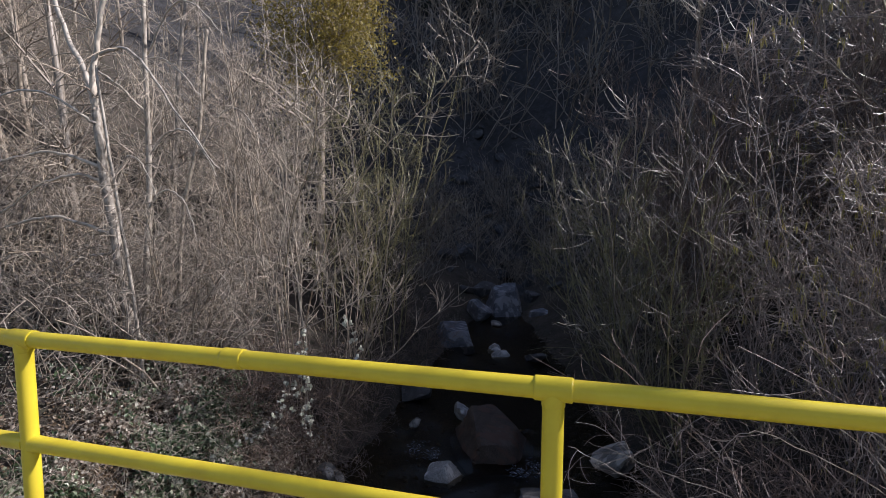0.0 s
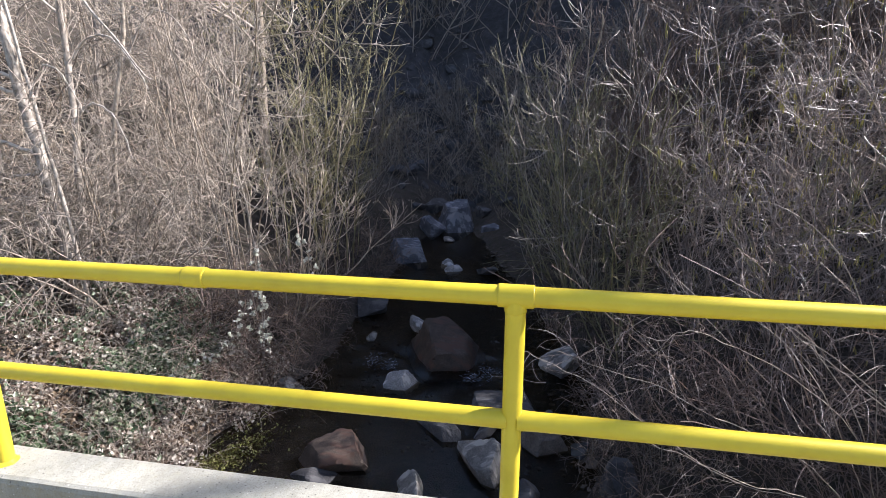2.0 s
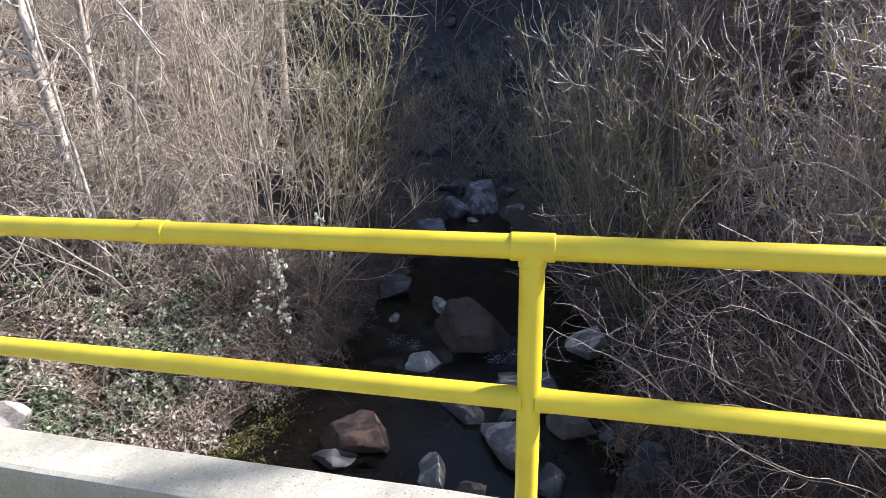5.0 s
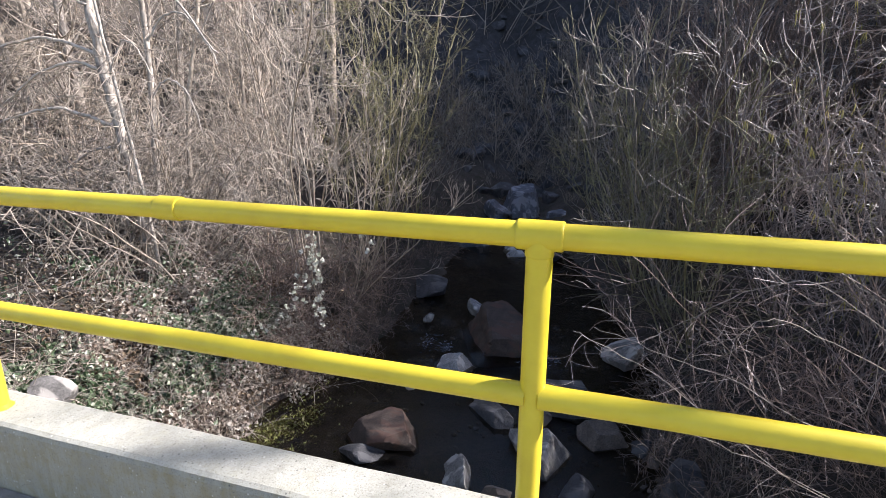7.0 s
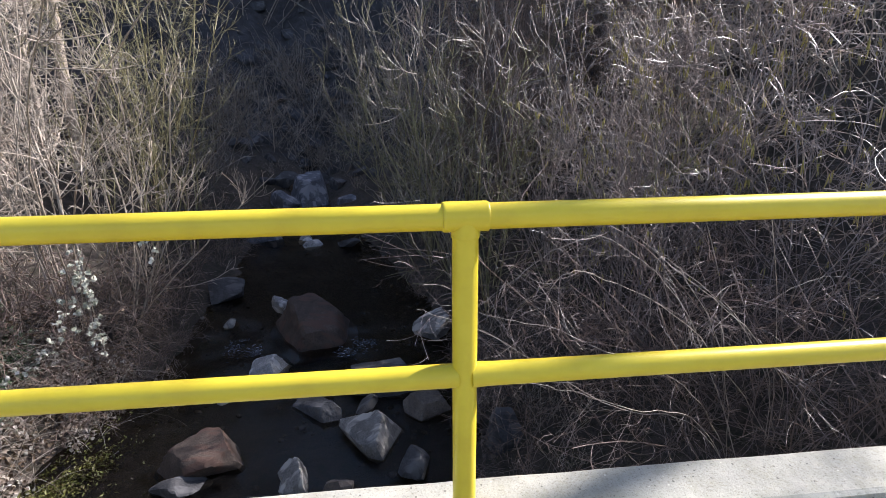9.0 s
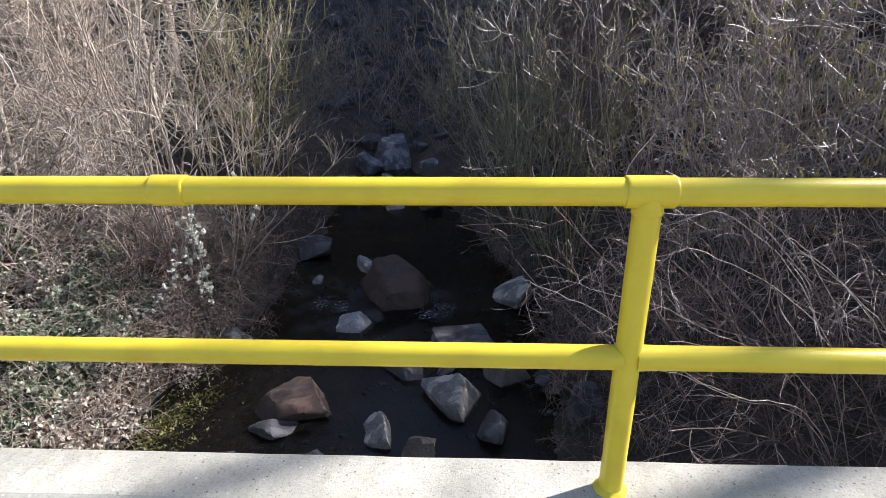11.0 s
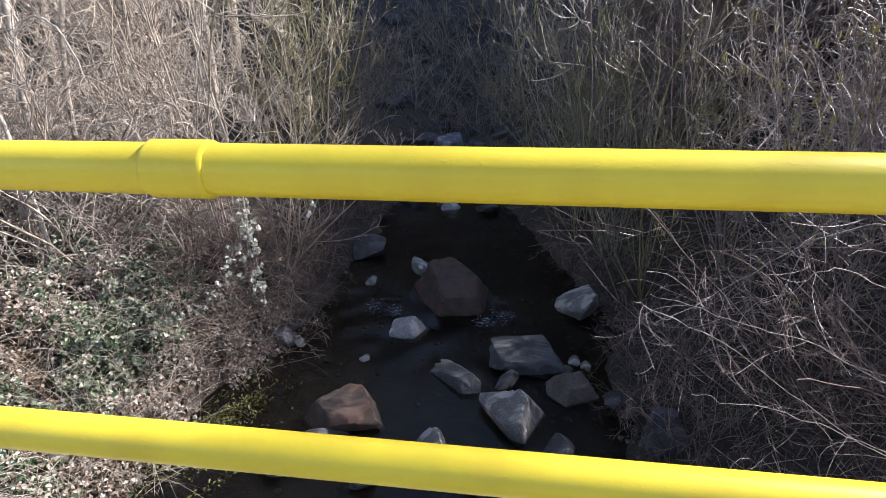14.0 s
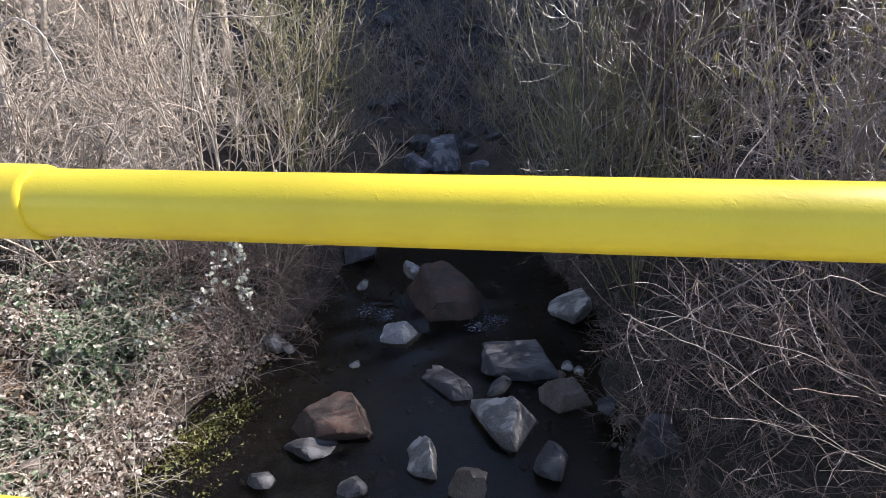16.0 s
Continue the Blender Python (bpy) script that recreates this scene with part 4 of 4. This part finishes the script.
overhang(3.2, 4.5, [((1.3, 3.6, -0.78), (0.0, 3.5, 0.06)), ((1.26, 3.55, -0.41), (0.12, 3.6, -0.05)), ((1.5, 3.6, -0.97), (0.2, 3.6, -0.58)),
                    ((2.3, 3.8, -0.23), (1.3, 3.8, 0.46)), ((1.34, 3.9, 0.40), (0.47, 3.9, -0.12)), ((1.65, 3.8, 0.26), (1.58, 3.8, -0.5))])
overhang(3.7, 4.7, [((3.5, 3.9, -0.09), (2.55, 3.8, -0.3)), ((1.05, 4.05, 0.18), (0.72, 4.0, -0.25)), ((1.9, 4.6, 1.1), (0.75, 4.6, 0.72)),
                    ((2.46, 3.8, -0.6), (3.25, 3.7, -1.35)), ((1.75, 3.9, 0.12), (1.92, 3.8, -0.55)), ((2.1, 4.3, 1.85), (1.85, 4.2, 1.45))])


# ---- pale-barked trees on the left bank ----
def limbed_tree(label, trunk, r, limbs, hang=9):
    """A bare tree with a set trunk line and long limbs from which fine twigs hang. limbs: radius and path of each."""
    base = np.array([trunk[0][0], trunk[0][1], rough_height(trunk[0][0], trunk[0][1]) - 0.15])
    ob = tagged(new("pale_tree"), label, "tree", VALLEY)
    ob.location = base
    P = smooth_path([base] + list(trunk[1:])) - base
    P += np.cumsum(rng.normal(0, 0.007, P.shape), 0)
    link_mesh("trunk", tubes("trunk", [(P[None], np.linspace(r, r * 0.62, len(P))[None])], 12), BARK_PALE, ob)
    sets = []
    for r1, path in limbs:
        Q = smooth_path(path) - base
        Q += np.cumsum(rng.normal(0, 0.012, Q.shape), 0)
        S = (Q[None], np.linspace(r1, max(0.006, r1 * 0.35), len(Q))[None])
        link_mesh("limb", tubes("limb", [S], 7), BARK_WHITE, ob)
        T = fork(rng, *S, hang, 0.15, 1.0, (30, 75), (0.6, 1.7), 7, 0.06, (0, 0, -1.0), 0.0062, 0.4, curl=0.7)
        sets += [T, fork(rng, *T, 4, 0.15, 1.0, (30, 75), (0.3, 0.9), 5, 0.06, (0, 0, -0.8), 0.0055, curl=0.7)]
    link_mesh("crown", tubes("crown", sets, 3), BARK_GREY, ob, "fine hanging bare twigs", "stuff")


limbed_tree("bare tree with a pale peeling trunk and white arching limbs", [(-8.45, 8.4), (-8.5, 8.4, -1.2), (-8.65, 8.4, 0.2), (-8.88, 8.4, 1.9), (-9.06, 8.4, 3.3)], 0.125, [
    (0.07, [(-9.05, 8.4, 3.1), (-9.3, 8.4, 3.9), (-9.8, 8.4, 5.0), (-10.2, 8.6, 7.2)]), (0.075, [(-9.05, 8.4, 3.1), (-9.0, 8.4, 4.1), (-8.75, 8.4, 5.1), (-8.6, 8.6, 7.4)]),
    (0.04, [(-8.9, 8.4, 1.9), (-9.4, 8.2, 2.15), (-10.2, 8.1, 2.0), (-11.3, 8.0, 1.3)]), (0.042, [(-8.8, 8.4, 0.9), (-9.8, 8.2, 1.3), (-10.8, 8.1, 1.15), (-12.6, 8.0, 0.6)]),
    (0.034, [(-8.8, 8.4, 0.6), (-9.5, 8.2, 0.5), (-10.1, 8.1, 0.1), (-10.4, 8.0, -0.7)]), (0.038, [(-8.95, 8.4, 2.2), (-10.1, 8.2, 2.6), (-11.3, 8.1, 2.4), (-12.8, 8.0, 1.8)]),
    (0.035, [(-8.9, 8.4, 4.3), (-8.2, 8.3, 4.4), (-7.3, 8.1, 3.5), (-6.2, 8.0, 2.2)]), (0.03, [(-9.0, 8.3, 3.0), (-9.9, 8.1, 3.6), (-11.0, 8.0, 3.6), (-12.4, 7.9, 3.0)])])
limbed_tree("slim bare tree with a pale upright trunk", [(-9.15, 9.4), (-9.1, 9.4, -0.3), (-8.95, 9.4, 1.2), (-8.85, 9.4, 2.8), (-8.9, 9.5, 5.8)], 0.075, [
    (0.03, [(-8.9, 9.4, 2.4), (-8.3, 9.3, 3.0), (-7.6, 9.2, 2.9), (-7.0, 9.1, 2.0)]), (0.03, [(-8.9, 9.4, 3.4), (-9.6, 9.2, 4.2), (-10.4, 9.1, 4.4), (-11.2, 9.0, 3.8)]),
    (0.03, [(-8.9, 9.5, 4.6), (-8.3, 9.4, 5.5), (-7.6, 9.3, 5.6), (-6.9, 9.2, 4.9)]), (0.025, [(-8.95, 9.4, 1.4), (-8.4, 9.2, 1.9), (-7.8, 9.1, 1.6), (-7.4, 9.0, 0.8)])])
limbed_tree("thin bare tree with a pale trunk among brush", [(-8.75, 10.0), (-8.75, 10.0, 0.2), (-8.5, 10.0, 1.6), (-8.1, 10.0, 2.9), (-7.9, 10.1, 5.2)], 0.055, [
    (0.022, [(-8.2, 10.0, 2.6), (-7.6, 9.9, 3.4), (-7.0, 9.8, 3.5), (-6.4, 9.7, 2.8)]), (0.022, [(-8.0, 10.0, 3.8), (-8.6, 9.9, 4.6), (-9.3, 9.8, 4.6), (-9.9, 9.7, 3.9)])])
limbed_tree("thin bare tree with a leaning trunk", [(-7.75, 7.9), (-7.85, 7.9, -0.3), (-8.15, 7.95, 1.0), (-8.45, 8.0, 2.4), (-8.8, 8.1, 4.0)], 0.035, [
    (0.016, [(-8.3, 8.0, 1.8), (-7.9, 7.9, 2.4), (-7.4, 7.8, 2.3), (-7.0, 7.7, 1.6)])], 7)


def tree(name, label, rng, height, r, lean, limbs, bark, leaf=None, twig=(5, 0.6, 1.4), category="tree", start_t=0.25, apart=False, crown=None, thin=0.45):
    S = grow(rng, np.array([[0, 0, -0.2]]), np.array([[lean[0], lean[1], 1.0]]), np.array([height]), [r], 0.02, 16, 0.045, (0, 0, 0.3))
    B = fork(rng, *S, limbs[0], start_t, 0.97, (30, 70), limbs[1:], 8, 0.07, (0, 0, 0.35), min(0.009, r * 0.12), thin, curl=0.3)
    T = fork(rng, *B, 7, 0.15, 1.0, (25, 60), twig[1:], 5, 0.08, (0, 0, 0.1), min(0.005, r * 0.07), curl=0.4)
    L = fork(rng, *T, twig[0], 0.1, 1.0, (20, 60), (0.3, 0.8), 3, 0.1, (0, 0, -0.15), min(0.004, r * 0.055), curl=0.3)
    ob = tagged(new(name), label, category, VALLEY)
    link_mesh("trunk", tubes("trunk", [S], 12), bark, ob)
    if apart:
        for p, r in zip(*B):
            link_mesh("limb", tubes("limb", [(p[None], r[None])], 6), bark, ob)
    link_mesh("crown", tubes("crown", [T, L] if apart else [B, T, L], 3), crown or BARK_GREY, ob, "fine bare twigs", "stuff")
    if leaf:
        at = L[0].reshape(-1, 3)
        at = at[rng.choice(len(at), leaf[0])] + rng.normal(0, leaf[3], (leaf[0], 3)) * [1, 1, 1.6]
        link_mesh("foliage", leaves("foliage", rng, at, leaf[1], 0.0, 1.8), leaf[2], ob, "", "stuff")
    return ob


def stand(ob, x, y, turn=0.0, s=1.0):
    ob.matrix_basis = pose(x, y, rough_height(x, y), 0, 0, turn) @ Matrix.Scale(s, 4)
    return ob


stand(tree("yellow_tree", "tree with hanging yellow-green foliage", rng, 10.5, 0.16, (0.0, 0.0), (26, 2.0, 4.0), BARK_BROWN, (14000, 0.058, YELLOW_LEAF, 0.25), start_t=0.5), -9.9, 18.5, 0, 1.2)
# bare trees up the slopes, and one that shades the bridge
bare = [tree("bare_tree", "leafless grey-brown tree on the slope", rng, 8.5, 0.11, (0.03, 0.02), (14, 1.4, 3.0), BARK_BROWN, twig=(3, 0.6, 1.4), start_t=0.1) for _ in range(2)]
spots = [(10.2, 6.4), (6.2, 13.2), (11.5, 7.0), (7.2, 14.8), (6.2, 15.2), (8.6, 14.6), (9.6, 14.6), (4.0, 16.4), (7.4, 17.4), (5.2, 18.8), (10.6, 16.0), (3.2, 19.6), (11.4, 15.2)] + [(-12.8, 11.0), (-14.5, 12.5), (-16.0, 10.2), (-17.5, 13.5), (-13.5, 15.0), (-19.5, 11.5), (-14.2, 10.6), (-17.0, 11.2), (-20.0, 15.5), (-15.8, 14.8), (-11.4, 11.8), (-10.2, 13.8), (-11.0, 16.2), (-9.0, 15.4), (-13.0, 18.0)] + scatter(rng, 18, -32, -8, 15, 42, 2.4, lambda x, y: x < -0.40 * y - 1.5) + scatter(rng, 6, 6, 26, 22, 40, 3.0, lambda x, y: x > 0.05 * y + 4)
for i, (x, y) in enumerate(spots):
    m = pose(x, y, rough_height(x, y), 0, 0, rng.uniform(0, 360)) @ Matrix.Scale(rng.uniform(0.7, 1.2) if i else 0.95, 4)
    if i < 2:
        bare[i].matrix_basis = m
    else:
        copy_thing(bare[i % 2], m)
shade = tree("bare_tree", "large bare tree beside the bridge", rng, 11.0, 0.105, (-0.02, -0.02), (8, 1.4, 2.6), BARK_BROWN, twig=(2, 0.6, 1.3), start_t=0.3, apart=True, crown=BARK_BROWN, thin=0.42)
stand(shade, 8.1, 5.1, 40)
# dark evergreens at the head of the ravine
ever = tree("evergreen_tree", "dark evergreen tree in the shade", rng, 6.0, 0.12, (0, 0), (18, 1.2, 2.4), BARK_BROWN, (2600, 0.14, EVERGREEN, 0.3), twig=(1, 0.5, 1.0), start_t=0.12)
for i, (x, y) in enumerate([(-16, 54), (-12, 56), (-20, 57), (-8, 57), (-14, 60), (-4, 60)]):
    m = pose(x, y, rough_height(x, y) - 0.3, 0, 0, rng.uniform(0, 360)) @ Matrix.Scale(rng.uniform(0.9, 1.4), 4)
    if i == 0:
        ever.matrix_basis = m
    else:
        copy_thing(ever, m)
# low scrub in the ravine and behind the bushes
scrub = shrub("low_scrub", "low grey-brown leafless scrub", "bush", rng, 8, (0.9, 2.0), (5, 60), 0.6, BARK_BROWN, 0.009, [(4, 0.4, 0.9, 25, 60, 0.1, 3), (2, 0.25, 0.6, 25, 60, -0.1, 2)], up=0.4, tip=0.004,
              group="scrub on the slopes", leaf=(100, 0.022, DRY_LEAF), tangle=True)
plant(scrub, scatter(rng, 46, -24, 14, 11, 36, 1.3, lambda x, y: abs(x - creek_mid(y)) > creek_half(y) + 1.7)
      + scatter(rng, 20, -22, 8, 29, 50, 1.9) + scatter(rng, 30, -9.5, 1.5, 23.5, 36, 0.9), rng, (0.9, 1.8))
plant(copy_thing(scrub, Matrix()), scatter(rng, 40, -7.5, 2.5, 12.5, 31, 0.7, lambda x, y: 0.2 < abs(x - creek_mid(y)) - creek_half(y) < 2.6), rng, (0.4, 0.75))
plant(copy_thing(scrub, Matrix()), [(1.7, 6.3), (1.75, 7.1), (1.8, 8.1), (1.9, 5.5), (1.7, 9.3), (1.6, 11.3)], rng, (0.5, 0.75))
plant(copy_thing(scrub, Matrix()), scatter(rng, 34, -20, 8, 36, 60, 2.6), rng, (2.0, 3.4))
plant(copy_thing(scrub, Matrix()), scatter(rng, 9, 5.5, 12, 7.4, 14, 1.3), rng, (1.2, 1.6))
under = [shrub("bank_undergrowth", "dark tangled undergrowth hanging over the creek", "bush", rng, 11, (0.7, 1.6), (10, 75), 0.5, BARK_DARK, 0.007, [(4, 0.3, 0.9, 25, 65, -0.5, 5), (2, 0.2, 0.6, 25, 65, -0.3, 3)], up=0.2, tip=0.0042, curl=0.6,
               group=g, leaf=(200, 0.026, DRY_LEAF), tangle=True) for g in (THICKET, RIGHT)]
plant(under[0], [(-4.75, 8.0), (-4.6, 8.5), (-4.55, 9.1), (-4.5, 9.7), (-4.95, 7.5)] + scatter(rng, 14, -7.5, -3.5, 9.8, 18, 0.5, lambda x, y: 0.1 < creek_mid(y) - creek_half(y) - x < 1.2), rng, (0.6, 1.0))
plant(under[1], [(1.35, 5.3), (1.3, 6.0), (1.25, 6.8), (1.2, 7.6), (1.25, 8.4), (1.3, 9.2), (1.3, 10.0), (1.1, 11.0), (0.7, 12.0)] + scatter(rng, 18, 1.6, 5.5, 3.6, 9.5, 0.55, lambda x, y: 0.2 < x - creek_mid(y) - creek_half(y)) + scatter(rng, 8, 0, 3, 10, 18, 0.7, lambda x, y: 0.1 < x - creek_mid(y) - creek_half(y) < 1.0), rng, (0.6, 1.0))
for i, (x, y) in enumerate(scatter(rng, 60, -9, 0.5, 21.5, 42, 0.8, lambda x, y: abs(x - creek_mid(y)) < 3.0)):
    r = rng.uniform(0.22, 0.65)
    ob = part("boulder", boulder_bm(60 + i, r, r * rng.uniform(0.7, 1.0), r * rng.uniform(0.5, 0.8), sub=3), STONE_GREY)
    ob.matrix_basis = pose(x, y, rough_height(x, y) + r * 0.2, 0, 0, rng.uniform(0, 360))
    auto_smooth(tagged(ob, "grey boulder tumbled in the shaded ravine", "boulder", "stones in the creek"), 32)
# extra dark undergrowth at the foot of the slender shrubs, standing in for shade
plant(copy_thing(under[0], Matrix()), [(-5.2, 8.7), (-5.6, 9.1), (-5.1, 9.4), (-6.0, 8.8), (-5.7, 8.4), (-6.3, 9.3), (-6.6, 8.7), (-5.5, 9.8)], np.random.default_rng(77), (0.8, 1.2))


# ---- brambles, vines and weed at the water ----
def build_brambles():
    rng = np.random.default_rng(23)
    n = 30000
    y = rng.uniform(3.4, 9.0, n)
    x = creek_mid(y) - creek_half(y) - rng.gamma(2.0, 0.8, n) + 0.28
    lump = np.array([noise.noise(Vector((a * 1.1, b * 1.1, 2))) + 0.6 * noise.noise(Vector((a * 2.9, b * 2.9, 7))) for a, b in zip(x, y)])
    keep = lump + rng.normal(0, 0.18, n) > -0.22
    x, y, lump = x[keep], y[keep], lump[keep]
    n = len(x)
    top = np.clip(0.30 + 0.55 * lump, 0.06, 0.9) * np.clip((creek_mid(y) - creek_half(y) - x) / 0.8 + 0.45, 0.35, 1)
    z = ground_height(x, y) + 0.03 + top * (1 - rng.random(n) ** 2.2 * 0.8)
    P = np.stack([x, y, z], -1)
    ob = tagged(new("bramble_bank"), "bank of brambles with green and dry pale leaves", "brambles", kind="stuff")
    green = np.array([noise.noise(Vector((a * 0.75, b * 0.75, 11))) for a, b in zip(x, y)]) + rng.normal(0, 0.16, n) - 0.12 * np.clip(x + 6.2, -1, 1.6) > 0.05
    link_mesh("green_foliage", leaves("green_foliage", rng, P[green], 0.058, 0.6, 1.25), IVY, ob, "dark green and grey-green bramble leaves", "stuff")
    link_mesh("dry_foliage", leaves("dry_foliage", rng, P[~green], 0.050, 0.5, 1.35), PALE_DRY, ob, "pale curled dry leaves", "stuff")
    m = 9000
    ly = rng.uniform(3.4, 9.5, m)
    lx = creek_mid(ly) - creek_half(ly) - rng.gamma(2.0, 0.9, m) - 0.05
    lz = np.array([rough_height(a, b) for a, b in zip(lx, ly)]) + rng.uniform(0.005, 0.05, m)
    link_mesh("leaf_litter", leaves("leaf_litter", rng, np.stack([lx, ly, lz], -1), 0.05, 1.6, 1.4), DRY_LEAF, ob, "brown fallen leaves on the soil", "stuff")
    k = 1300
    i = rng.choice(n, k)
    S = grow(rng, P[i] - [0, 0, 0.2], rng.normal(0, 0.6, (k, 3)) + UP * 0.8, rng.uniform(0.5, 1.5, k), np.full(k, 0.005), 0.002, 8, 0.08, (0, 0, -1.6), 0.5)
    T = fork(rng, *S, 3, 0.1, 0.9, (25, 70), (0.15, 0.45), 3, 0.12, (0, 0, -0.2), 0.0018, curl=0.4)
    link_mesh("cane_tangle", tubes("cane_tangle", [S, T], 3), BARK_GREY, ob, "thin arching dry bramble canes", "stuff")
    return ob


def build_vines():
    """Strings of pale leaves that hang from the brush, a leaf cluster every hand's width."""
    rng = np.random.default_rng(31)
    lines = [((-3.98, 7.01, -0.36), (-3.88, 7.01, -0.99), (-3.78, 7.01, -1.98)),
             ((-4.0, 7.01, -0.77), (-4.23, 7.01, -1.3), (-4.6, 7.01, -1.95)),
             ((-3.91, 7.01, -0.54), (-4.01, 7.01, -1.04), (-4.1, 7.01, -1.53)),
             ((-3.59, 7.63, -0.19), (-3.48, 7.63, -0.5), (-3.46, 7.63, -0.81)),
             ((-3.86, 7.05, -0.8), (-3.95, 7.05, -1.3), (-3.93, 7.05, -1.75)),
             ((-4.6, 7.01, -1.93), (-4.98, 6.92, -2.11), (-5.32, 6.83, -2.29))]
    for pts in lines:
        P = smooth_path(pts, 3)
        P = P + np.cumsum(rng.normal(0, 0.008, P.shape), 0)
        ob = tagged(new("hanging_vine"), "hanging vine with pale fluffy leaves", "vine", "vines over the water")
        link_mesh("stem", tubes("stem", [(P[None], np.full((1, len(P)), 0.004))], 5), BARK_BROWN, ob)
        ln = np.concatenate([[0], np.cumsum(np.linalg.norm(np.diff(P, axis=0), axis=1))])
        t = np.arange(0.03, ln[-1], 0.085)
        t = t + rng.normal(0, 0.02, len(t))
        at = np.stack([np.interp(t, ln, P[:, j]) for j in range(3)], -1) + rng.normal(0, 0.045, (len(t), 3))
        q = np.repeat(at, 6, 0) + rng.normal(0, 0.015, (len(t) * 6, 3))
        link_mesh("foliage", leaves("foliage", rng, q, 0.05, 0.3, 1.1), FLUFF, ob, kind="stuff")


def build_weed():
    """Thin trailing weed, most of it just under the surface."""
    rng = np.random.default_rng(37)
    n = 3600
    k = rng.integers(0, 22, n)
    row = np.column_stack([rng.normal(-4.38, 0.24, 22), rng.normal(6.3, 0.5, 22)])
    along = rng.normal(0, 0.3, n)
    p = row[k] + np.column_stack([along * 0.6, along]) + rng.normal(0, 0.05, (n, 2))
    p[:, 0] = np.maximum(p[:, 0], creek_mid(p[:, 1]) - creek_half(p[:, 1]) + 0.05)
    z = creek_level(p[:, 1]) - 0.03 + rng.uniform(-0.05, 0.03, n)
    me = leaves("water_weed", rng, np.column_stack([p, z]), 0.024, 1.0, 2.2)
    tagged(link_mesh("water_weed", me, CRESS, None, "bright green weed in the shallows", "stuff"), category="water plants")


def build_riffles():
    """Flat flakes where the creek drops between stones, coloured as the ripples' bluish highlights."""
    rng = np.random.default_rng(41)
    for cx, cy, rx, ry in ((-3.15, 9.95, 0.20, 0.35), (-2.75, 9.75, 0.12, 0.16), (-1.0, 9.55, 0.24, 0.16), (-0.72, 9.85, 0.2, 0.14)):
        n = 80
        p = np.column_stack([cx + rng.normal(0, rx * 0.6, n), cy + rng.normal(0, ry * 0.6, n)])
        z = creek_level(p[:, 1]) + 0.004 + rng.uniform(-0.02, 0.02, n)
        me = leaves("riffle", rng, np.column_stack([p, z]), 0.024, 7.0, 3.0)
        tagged(link_mesh("riffle", me, RIFFLE_GLINT, None, "small riffle between stones, bluish highlights painted as flakes", "stuff"), category="water")


build_brambles()
build_vines()
build_weed()
build_riffles()
